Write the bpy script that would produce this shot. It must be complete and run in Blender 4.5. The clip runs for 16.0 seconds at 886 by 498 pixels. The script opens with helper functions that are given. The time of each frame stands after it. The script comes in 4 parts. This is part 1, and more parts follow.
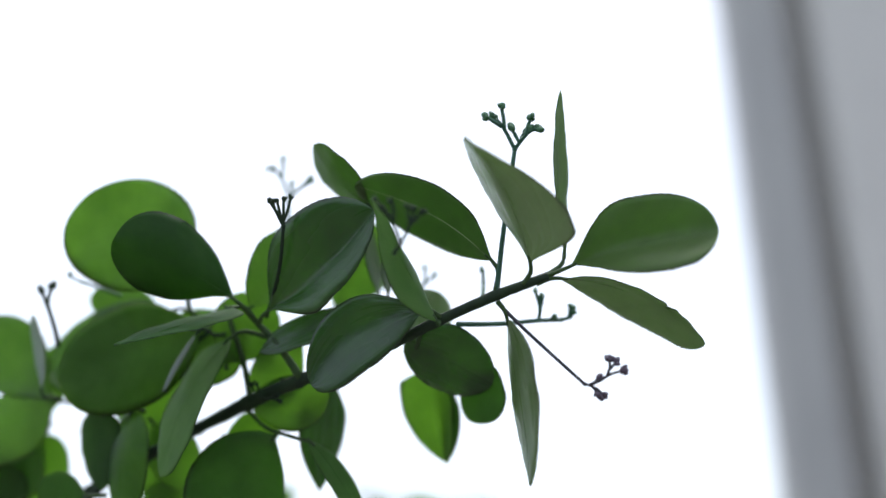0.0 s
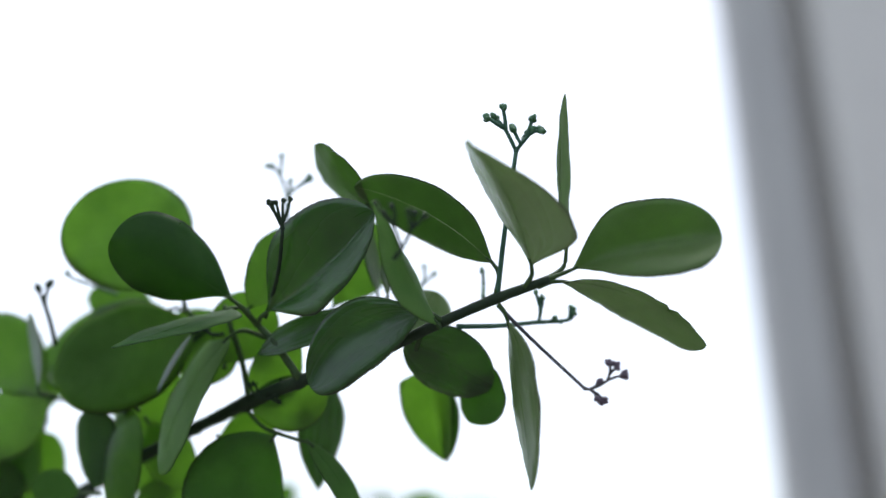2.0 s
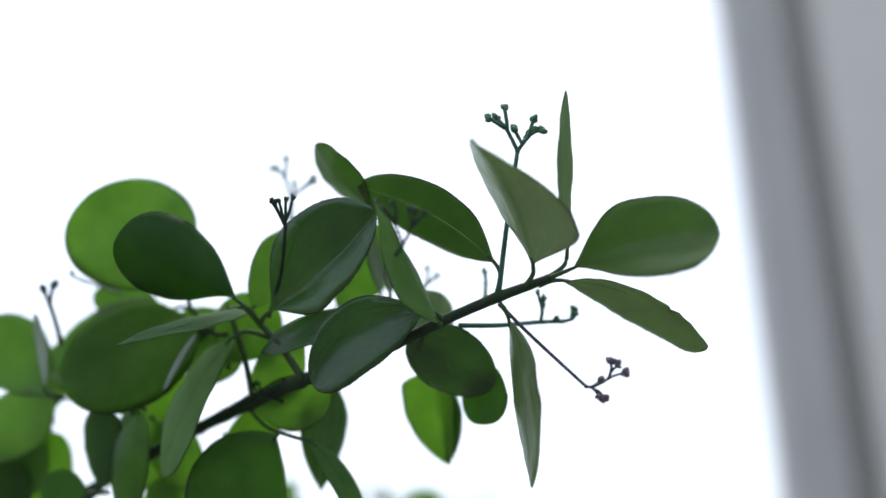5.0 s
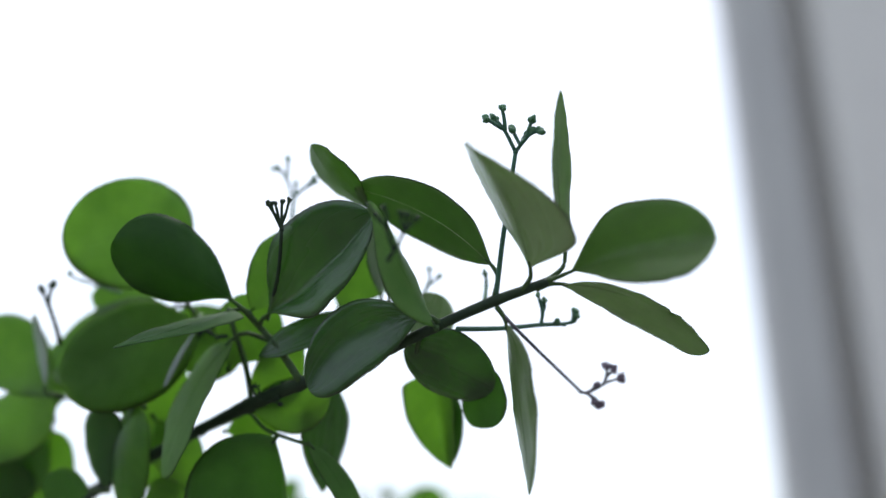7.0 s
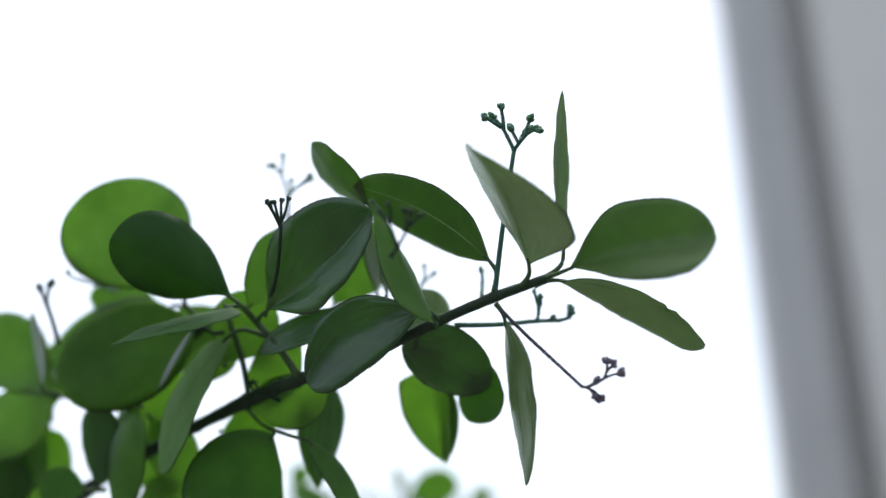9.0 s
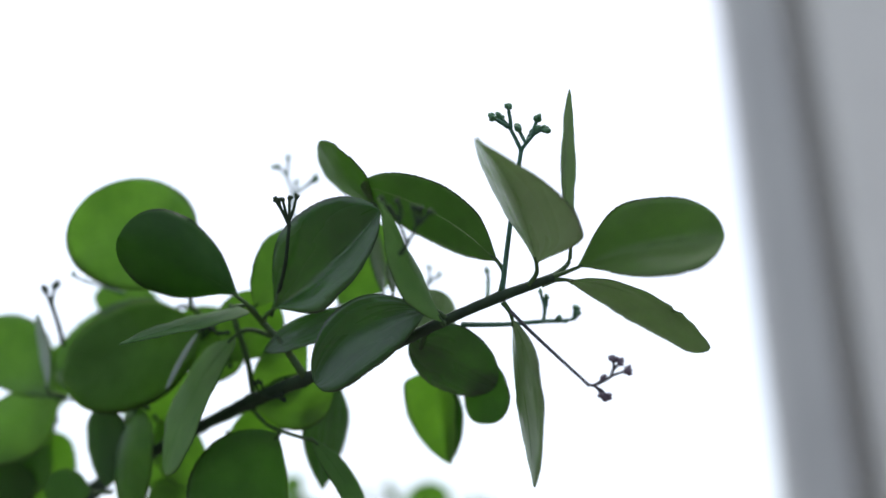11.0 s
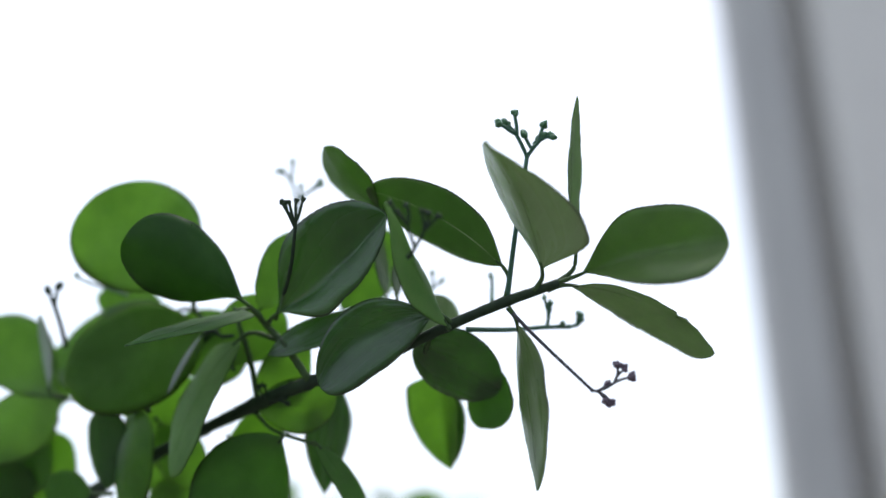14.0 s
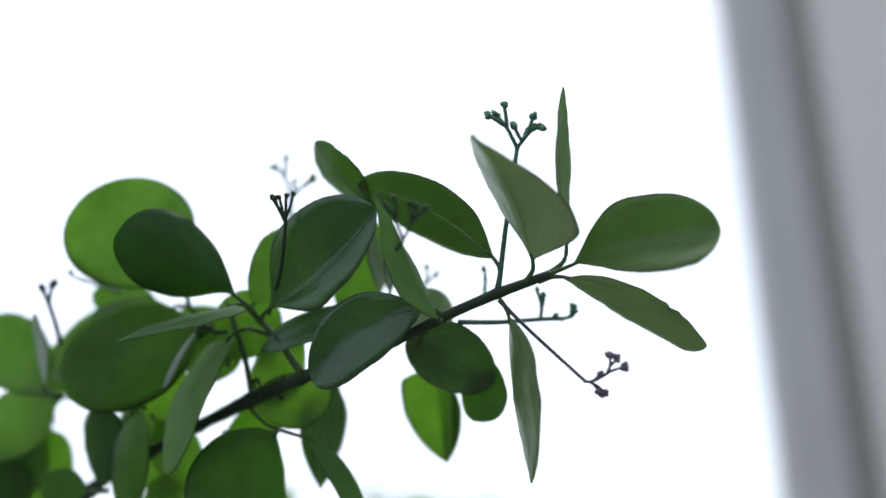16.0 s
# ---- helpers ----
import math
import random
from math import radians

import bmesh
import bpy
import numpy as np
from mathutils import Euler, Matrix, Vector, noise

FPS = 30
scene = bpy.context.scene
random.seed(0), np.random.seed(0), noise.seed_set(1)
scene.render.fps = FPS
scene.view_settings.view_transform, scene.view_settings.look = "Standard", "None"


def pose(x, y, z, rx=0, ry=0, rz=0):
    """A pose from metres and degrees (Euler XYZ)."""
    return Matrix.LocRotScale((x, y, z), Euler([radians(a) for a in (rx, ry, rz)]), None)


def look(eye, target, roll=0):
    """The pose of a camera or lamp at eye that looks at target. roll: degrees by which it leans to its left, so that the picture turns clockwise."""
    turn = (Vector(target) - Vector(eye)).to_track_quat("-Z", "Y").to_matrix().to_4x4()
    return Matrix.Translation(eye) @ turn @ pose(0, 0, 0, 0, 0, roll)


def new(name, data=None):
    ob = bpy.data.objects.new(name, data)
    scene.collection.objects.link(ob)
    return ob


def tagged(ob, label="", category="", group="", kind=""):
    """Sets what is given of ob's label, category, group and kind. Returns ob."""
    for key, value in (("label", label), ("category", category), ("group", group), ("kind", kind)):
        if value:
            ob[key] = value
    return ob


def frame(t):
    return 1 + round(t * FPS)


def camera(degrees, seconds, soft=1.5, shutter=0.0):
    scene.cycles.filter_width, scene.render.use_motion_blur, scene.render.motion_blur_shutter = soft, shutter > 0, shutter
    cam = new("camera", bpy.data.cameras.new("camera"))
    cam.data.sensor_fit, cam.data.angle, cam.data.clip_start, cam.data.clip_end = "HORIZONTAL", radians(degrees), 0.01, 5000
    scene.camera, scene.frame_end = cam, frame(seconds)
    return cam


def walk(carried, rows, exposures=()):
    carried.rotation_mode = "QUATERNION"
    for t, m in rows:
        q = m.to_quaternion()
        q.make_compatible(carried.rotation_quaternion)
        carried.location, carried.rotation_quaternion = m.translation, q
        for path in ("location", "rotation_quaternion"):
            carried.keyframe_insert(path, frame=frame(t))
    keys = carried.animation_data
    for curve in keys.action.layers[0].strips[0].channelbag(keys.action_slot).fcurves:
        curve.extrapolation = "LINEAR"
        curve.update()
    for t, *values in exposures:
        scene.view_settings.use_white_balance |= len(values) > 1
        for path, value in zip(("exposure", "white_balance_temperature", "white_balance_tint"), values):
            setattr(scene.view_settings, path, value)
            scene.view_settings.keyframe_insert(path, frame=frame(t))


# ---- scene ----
EYE, TILT, LEAN = 1.30, 20.0, 2.3
cam = camera(40.0, 16.0, 1.55)
VIEW = pose(0, 0, EYE, TILT, LEAN, 0)
STAND = VIEW @ pose(0, 0, 0, 90, 0, 0)
walk(cam, [(0.0, STAND), (16.0, STAND)], exposures=[(0.0, 0.48), (16.0, 0.48)])
cam.data.dof.use_dof = True
cam.data.dof.focus_distance = 0.452
cam.data.dof.aperture_fstop = 2.1
cam.data.dof.aperture_blades = 8

# ---- daylight: a bright overcast sky ----
world = bpy.data.worlds.new("sky")
scene.world = world
world.use_nodes = True
wn, wl = world.node_tree.nodes, world.node_tree.links
sky = wn.new("ShaderNodeTexSky")
sky.sky_type = "NISHITA"
sky.sun_disc = False
sky.sun_elevation = radians(68)
sky.sun_rotation = radians(12)
sky.air_density, sky.dust_density, sky.ozone_density = 1.0, 4.0, 1.0
haze = wn.new("ShaderNodeHueSaturation")
haze.inputs["Saturation"].default_value = 0.74
wl.new(sky.outputs[0], haze.inputs["Color"])
cloud = wn.new("ShaderNodeMix")
cloud.data_type = "RGBA"
cloud.inputs[0].default_value = 0.4
cloud.inputs[7].default_value = (8.0, 9.0, 10.4, 1)
wl.new(haze.outputs[0], cloud.inputs[6])
wl.new(cloud.outputs[2], wn["Background"].inputs["Color"])
wn["Background"].inputs["Strength"].default_value = 0.15

sun = new("sun", bpy.data.lights.new("sun", "SUN"))
sun.data.energy, sun.data.angle, sun.data.color = 1.5, radians(30), (1.0, 0.98, 0.95)
sun.matrix_world = look((0.4, 2.29, 6.0), (0, 0.4, 1.3))


# ---- materials ----
def nodes_of(name):
    m = bpy.data.materials.new(name)
    m.use_nodes = True
    return m, m.node_tree.nodes, m.node_tree.links, m.node_tree.nodes["Principled BSDF"]


def ramp(n, l, source, stops):
    r = n.new("ShaderNodeValToRGB")
    while len(r.color_ramp.elements) < len(stops):
        r.color_ramp.elements.new(0.5)
    for e, (p, c) in zip(r.color_ramp.elements, stops):
        e.position, e.color = p, (*c, 1)
    l.new(source, r.inputs[0])
    return r.outputs[0]


def noise_of(n, l, scale, detail=4.0, coords="Object"):
    tc = n.new("ShaderNodeTexCoord")
    t = n.new("ShaderNodeTexNoise")
    t.inputs["Scale"].default_value, t.inputs["Detail"].default_value = scale, detail
    l.new(tc.outputs[coords], t.inputs["Vector"])
    return t.outputs[0]


def mixed(n, l, mode, factor, a, b):
    m = n.new("ShaderNodeMix")
    m.data_type, m.blend_type = "RGBA", mode
    for k, v in ((0, factor), (6, a), (7, b)):
        if hasattr(v, "links"):
            l.new(v, m.inputs[k])
        elif k:
            m.inputs[k].default_value = (*v, 1)
        else:
            m.inputs[k].default_value = v
    return m.outputs[2]


def maths(n, l, op, a, b=0.0):
    m = n.new("ShaderNodeMath")
    m.operation = op
    for k, v in ((0, a), (1, b)):
        if hasattr(v, "links"):
            l.new(v, m.inputs[k])
        else:
            m.inputs[k].default_value = v
    return m.outputs[0]


def leaf_material(name, dark, light, through_colour, passing, rough, gloss, relief=0.0005):
    """A leaf skin with side veins along the leaf's own UV, blotches, and light passing through."""
    m, n, l, p = nodes_of(name)
    uv = n.new("ShaderNodeUVMap")
    sep = n.new("ShaderNodeSeparateXYZ")
    l.new(uv.outputs[0], sep.inputs[0])
    across = maths(n, l, "ABSOLUTE", sep.outputs[1])
    along = maths(n, l, "SUBTRACT", sep.outputs[0], maths(n, l, "MULTIPLY", across, 0.30))
    wob = maths(n, l, "MULTIPLY", noise_of(n, l, 180, 2), 0.05)
    wave = maths(n, l, "SINE", maths(n, l, "MULTIPLY", maths(n, l, "ADD", along, wob), 46.0))
    vein = maths(n, l, "POWER", maths(n, l, "MAXIMUM", wave, 0.0), 10.0)
    info = n.new("ShaderNodeObjectInfo")
    blotch = noise_of(n, l, 95, 6)
    fine = noise_of(n, l, 1400, 3)
    cloudy = noise_of(n, l, 38, 2)
    lane = n.new("ShaderNodeCombineXYZ")
    l.new(maths(n, l, "MULTIPLY", along, 2.2), lane.inputs[0])
    l.new(maths(n, l, "MULTIPLY", sep.outputs[1], 5.5), lane.inputs[1])
    l.new(maths(n, l, "MULTIPLY", info.outputs["Random"], 40.0), lane.inputs[2])
    streak = n.new("ShaderNodeTexNoise")
    streak.inputs["Scale"].default_value, streak.inputs["Detail"].default_value = 0.62, 1.2
    l.new(lane.outputs[0], streak.inputs["Vector"])
    rim = ramp(n, l, maths(n, l, "ADD", across, maths(n, l, "MULTIPLY", fine, 0.02)), [(0.94, (0, 0, 0)), (0.99, (1, 1, 1))])
    tone = maths(n, l, "ADD", maths(n, l, "MULTIPLY", maths(n, l, "ADD", blotch, cloudy), 0.375), maths(n, l, "MULTIPLY", info.outputs["Random"], 0.35))
    base = ramp(n, l, tone, [(0.28, dark), (0.72, light)])
    base = mixed(n, l, "MIX", maths(n, l, "MULTIPLY", vein, 0.08), base, tuple(min(1, c * 1.7) for c in light))
    base = mixed(n, l, "MULTIPLY", 0.35, base, ramp(n, l, fine, [(0.3, (0.7, 0.7, 0.7)), (0.7, (1, 1, 1))]))
    base = mixed(n, l, "MIX", maths(n, l, "MULTIPLY", rim, 0.6), base, (0.020, 0.016, 0.020))
    l.new(base, p.inputs["Base Color"])
    l.new(ramp(n, l, streak.outputs[0], [(0.3, (rough - 0.07,) * 3), (0.75, (rough + 0.1,) * 3)]), p.inputs["Roughness"])
    p.inputs["Specular IOR Level"].default_value = gloss
    bump = n.new("ShaderNodeBump")
    bump.inputs["Strength"].default_value, bump.inputs["Distance"].default_value = 0.65, relief
    swell = maths(n, l, "ADD", maths(n, l, "MULTIPLY", blotch, 0.6), maths(n, l, "MULTIPLY", streak.outputs[0], 0.55))
    l.new(maths(n, l, "SUBTRACT", swell, maths(n, l, "MULTIPLY", vein, 0.06)), bump.inputs["Height"])
    l.new(bump.outputs[0], p.inputs["Normal"])
    tr = n.new("ShaderNodeBsdfTranslucent")
    glow = mixed(n, l, "MULTIPLY", 0.45, through_colour, ramp(n, l, blotch, [(0.3, (0.55, 0.62, 0.5)), (0.7, (1, 1, 1))]))
    glow = mixed(n, l, "MULTIPLY", maths(n, l, "MULTIPLY", vein, 0.12), glow, (0.5, 0.55, 0.4))
    glow = mixed(n, l, "MULTIPLY", 0.35, glow, ramp(n, l, cloudy, [(0.35, (0.55, 0.62, 0.5)), (0.65, (1, 1, 1))]))
    glow = mixed(n, l, "MULTIPLY", maths(n, l, "MULTIPLY", rim, 0.6), glow, (0.22, 0.14, 0.30))
    l.new(glow, tr.inputs["Color"])
    mix = n.new("ShaderNodeMixShader")
    mix.inputs[0].default_value = passing
    l.new(p.outputs[0], mix.inputs[1])
    l.new(tr.outputs[0], mix.inputs[2])
    l.new(mix.outputs[0], n["Material Output"].inputs["Surface"])
    return m


def plain_material(name, dark, light, scale, rough, bump_m=0.0005, gloss=0.5):
    m, n, l, p = nodes_of(name)
    a, b = noise_of(n, l, scale, 6), noise_of(n, l, scale * 11, 3)
    tone = maths(n, l, "ADD", maths(n, l, "MULTIPLY", a, 0.7), maths(n, l, "MULTIPLY", b, 0.3))
    l.new(ramp(n, l, tone, [(0.32, dark), (0.68, light)]), p.inputs["Base Color"])
    l.new(ramp(n, l, a, [(0.3, (rough - 0.08,) * 3), (0.7, (min(1, rough + 0.1),) * 3)]), p.inputs["Roughness"])
    p.inputs["Specular IOR Level"].default_value = gloss
    bump = n.new("ShaderNodeBump")
    bump.inputs["Strength"].default_value, bump.inputs["Distance"].default_value = 0.5, bump_m
    l.new(tone, bump.inputs["Height"])
    l.new(bump.outputs[0], p.inputs["Normal"])
    return m


UPPER = leaf_material("leaf_upper", (0.018, 0.056, 0.014), (0.038, 0.104, 0.025), (0.30, 0.62, 0.11), 0.30, 0.28, 0.80, 0.0013)
UNDER = leaf_material("leaf_under", (0.066, 0.112, 0.040), (0.104, 0.158, 0.060), (0.30, 0.58, 0.13), 0.31, 0.40, 0.40)
# darker underside for the inner leaves, their shade put into the colour
SHADED_UNDER = leaf_material("shaded_leaf_under", (0.020, 0.052, 0.016), (0.038, 0.086, 0.026), (0.24, 0.50, 0.09), 0.26, 0.60, 0.2)
OLIVE_UNDER = leaf_material("olive_leaf_under", (0.060, 0.112, 0.028), (0.105, 0.166, 0.050), (0.34, 0.66, 0.10), 0.35, 0.36, 0.32)
PALE_UNDER = leaf_material("pale_leaf_under", (0.100, 0.175, 0.046), (0.172, 0.265, 0.078), (0.40, 0.68, 0.14), 0.40, 0.34, 0.35)
DUSTY_UNDER = leaf_material("dusty_leaf_under", (0.100, 0.156, 0.068), (0.205, 0.268, 0.132), (0.35, 0.62, 0.18), 0.28, 0.32, 0.60)
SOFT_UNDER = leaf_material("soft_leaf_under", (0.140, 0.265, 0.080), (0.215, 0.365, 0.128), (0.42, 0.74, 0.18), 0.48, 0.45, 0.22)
DEEP_UNDER = leaf_material("deep_leaf_under", (0.046, 0.112, 0.030), (0.084, 0.174, 0.048), (0.33, 0.65, 0.12), 0.38, 0.60, 0.2)
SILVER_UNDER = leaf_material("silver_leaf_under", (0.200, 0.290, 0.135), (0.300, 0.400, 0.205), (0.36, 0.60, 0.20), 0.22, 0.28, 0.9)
YOUNG_UPPER = leaf_material("young_leaf_upper", (0.026, 0.075, 0.020), (0.048, 0.120, 0.032), (0.47, 0.78, 0.18), 0.46, 0.34, 0.6)
YOUNG_UNDER = leaf_material("young_leaf_under", (0.060, 0.120, 0.040), (0.100, 0.175, 0.062), (0.50, 0.80, 0.19), 0.50, 0.5, 0.4)
MID_UNDER = leaf_material("mid_leaf_under", (0.060, 0.120, 0.034), (0.100, 0.185, 0.055), (0.57, 0.82, 0.16), 0.64, 0.6, 0.2)
# pale grey skin: the sky's sheen on a leaf, put into its colour
SHEEN_UNDER = leaf_material("sheen_leaf_under", (0.300, 0.370, 0.330), (0.430, 0.510, 0.460), (0.40, 0.56, 0.34), 0.20, 0.30, 0.9)
SKINS = {"mature": [UPPER, UNDER], "shaded": [UPPER, SHADED_UNDER], "deep": [UPPER, DEEP_UNDER], "olive": [UPPER, OLIVE_UNDER], "pale": [UPPER, PALE_UNDER], "dusty": [UPPER, DUSTY_UNDER], "soft": [UPPER, SOFT_UNDER], "silver": [UPPER, SILVER_UNDER], "young": [YOUNG_UPPER, YOUNG_UNDER], "mid": [UPPER, MID_UNDER], "grey": [UPPER, SHEEN_UNDER]}
RIB = plain_material("pale_midrib", (0.30, 0.37, 0.20), (0.42, 0.50, 0.30), 300, 0.45)
VEIN = plain_material("leaf_midrib", (0.12, 0.18, 0.055), (0.19, 0.26, 0.09), 300, 0.5)
STALK = plain_material("green_stalk", (0.030, 0.068, 0.022), (0.062, 0.110, 0.038), 260, 0.55, gloss=0.25)
BARK = plain_material("young_bark", (0.011, 0.024, 0.015), (0.032, 0.058, 0.028), 160, 0.6, 0.0008, gloss=0.25)
BUD = plain_material("flower_bud", (0.055, 0.140, 0.072), (0.110, 0.235, 0.125), 500, 0.5, gloss=0.3)
BUD_STALK = plain_material("flower_stalk_green", (0.034, 0.100, 0.066), (0.070, 0.165, 0.110), 260, 0.5, gloss=0.3)
DARK_BUD = plain_material("purplish_bud", (0.075, 0.055, 0.085), (0.150, 0.115, 0.155), 500, 0.5)
DARK_STALK = plain_material("purplish_stalk", (0.034, 0.034, 0.044), (0.070, 0.068, 0.078), 260, 0.5)
PAINT = plain_material("grey_white_paint", (0.41, 0.40, 0.39), (0.47, 0.46, 0.445), 6, 0.5, 0.0006)
PLASTER = plain_material("light_plaster", (0.625, 0.600, 0.568), (0.695, 0.668, 0.632), 9, 0.75, 0.0015)
DULL = plain_material("added_wall_dark", (0.068, 0.072, 0.070), (0.115, 0.120, 0.116), 9, 0.8, 0.0015)
PAVING = plain_material("ground_soil", (0.085, 0.076, 0.062), (0.160, 0.150, 0.128), 3, 0.85, 0.004)
FAR_LEAF = plain_material("far_foliage", (0.045, 0.085, 0.028), (0.100, 0.170, 0.050), 4, 0.5)
FAR_BARK = plain_material("far_bark", (0.07, 0.06, 0.05), (0.14, 0.12, 0.10), 30, 0.85, 0.003)


# ---- mesh helpers ----
def mesh_object(name, bm, materials, parent=None, label=""):
    me = bpy.data.meshes.new(name)
    bm.normal_update()
    bm.to_mesh(me)
    bm.free()
    for mat in materials:
        me.materials.append(mat)
    ob = new(name, me)
    ob.parent = parent
    if label:
        tagged(ob, label)
    return ob


def spline(points, per=6):
    """A smooth line through the points (Catmull-Rom)."""
    pts = [Vector(p) for p in points]
    pts = [pts[0] * 2 - pts[1], *pts, pts[-1] * 2 - pts[-2]]
    line = []
    for a, b, c, d in zip(pts, pts[1:], pts[2:], pts[3:]):
        for k in range(per):
            t = k / per
            line.append(0.5 * (2 * b + (c - a) * t + (2 * a - 5 * b + 4 * c - d) * t * t + (3 * b - a - 3 * c + d) * t ** 3))
    return line + [pts[-2]]


def tube(bm, line, radii, sides=8, slot=0, rough=0.0):
    """A closed tube along a line, with a radius for each point."""
    rings, up = [], Vector((0.31, 0.17, 0.93))
    for i, p in enumerate(line):
        d = (line[min(i + 1, len(line) - 1)] - line[max(i - 1, 0)]).normalized()
        u = d.cross(up).normalized()
        v = d.cross(u)
        ring = []
        for k in range(sides):
            a = 2 * math.pi * k / sides
            r = radii[i] * (1 + rough * noise.noise(p * 400 + Vector((k * 1.7, 0, 0))))
            ring.append(bm.verts.new(p + r * (math.cos(a) * u + math.sin(a) * v)))
        rings.append(ring)
    faces = []
    for a, b in zip(rings, rings[1:]):
        for k in range(sides):
            faces.append(bm.faces.new((a[k], a[(k + 1) % sides], b[(k + 1) % sides], b[k])))
    faces += [bm.faces.new(rings[0][::-1]), bm.faces.new(rings[-1])]
    for f in faces:
        f.material_index, f.smooth = slot, True


def knob(bm, centre, radius, along, slot=0, long=1.0):
    """A small pointed bud."""
    d = along.normalized() * long
    steps = [(-0.9, 0.45), (-0.4, 0.9), (0.15, 1.0), (0.7, 0.75), (1.15, 0.3)]
    tube(bm, [centre + d * radius * a for a, _ in steps], [radius * b for _, b in steps], 8, slot)


def mm(p):
    return Vector(p) * 0.001


# ---- the shrub ----
rng = random.Random(11)
PIVOT = VIEW @ pose(-0.020, 0.470, 0)
FOOT = Vector((-0.36, 0.66, 0.0))
shrub = tagged(new("shrub"), "evergreen shrub with broad glossy leaves and small green buds", "shrub")
shrub.matrix_world = Matrix.Translation(FOOT)
REST = Matrix.Translation(-FOOT) @ PIVOT


swaying = []


def stem(label, points, radii, sway):
    bm = bmesh.new()
    line = spline([mm(p) for p in points], 8)
    keys = np.linspace(0, 1, len(radii))
    rr = [0.001 * float(np.interp(i / (len(line) - 1), keys, radii)) for i in range(len(line))]
    rr = [r * (1.16 if i % 8 == 0 and i else 1.0) for i, r in enumerate(rr)]
    tube(bm, line, rr, 10, 0, 0.14)
    ob = mesh_object("branch", bm, [BARK], shrub, label)
    swaying.append((ob, Vector((0, 0, 0)), sway, ""))


def shoot(sway, name, points, r0, r1):
    bm = bmesh.new()
    line = spline([mm(p) for p in points], 6)
    tube(bm, line, [0.001 * (r0 + (r1 - r0) * i / (len(line) - 1)) for i in range(len(line))], 8, 0, 0.1)
    swaying.append((mesh_object(name, bm, [STALK], shrub), Vector((0, 0, 0)), sway, ""))


def bud_cluster(sway, stalk, arms, size=1.0, label="", own="", bud=1.0):
    """A thin stalk that forks, with tight bunches of round buds at its ends."""
    at = mm(stalk[0])
    bm = bmesh.new()
    line = spline([mm(p) - at for p in stalk], 6)
    tube(bm, line, [size * 0.001 * (1.05 - 0.2 * i / (len(line) - 1)) for i in range(len(line))], 7)
    knob(bm, line[-1], size * 0.0011, line[-1] - line[-2])
    places = []
    for arm in arms:
        line = spline([mm(p) - at for p in arm], 4)
        tube(bm, line, [size * 0.001 * (0.82 - 0.14 * i / (len(line) - 1)) for i in range(len(line))], 6)
        out = (line[-1] - line[-3]).normalized()
        for k in range(5):
            way = (out + (0.15 if k == 0 else 0.85) * Vector([rng.uniform(-1, 1) for _ in range(3)])).normalized()
            tip = line[-1] + way * rng.uniform(0.0009, 0.0021) * size
            tube(bm, [line[-1] - out * 0.0008, tip], [size * 0.00045] * 2, 5)
            places.append((tip, way, size * bud * 0.001 * rng.uniform(0.62, 1.0)))
    dusky = "brownish" in label
    ob = mesh_object("flower_stalk", bm, [DARK_STALK if dusky else BARK if "dark" in label else BUD_STALK], shrub, label)
    for tip, way, r in places:
        bm = bmesh.new()
        knob(bm, tip, r, way, 0, rng.uniform(1.0, 1.4))
        mesh_object("bud", bm, [DARK_BUD if dusky else BARK if "dark" in label else BUD], ob)
    swaying.append((ob, at, sway, own))


def leaf_width(t, wide, neck, point, share=1.0):
    """How far the rim stands from the midrib, as a share of the greatest width."""
    if t < wide:
        x = t / wide
        return share * math.sin(math.pi / 2 * x) ** (neck - 0.36 * neck * x)
    return share * (1 - ((t - wide) / (1 - wide)) ** 2.2) ** point


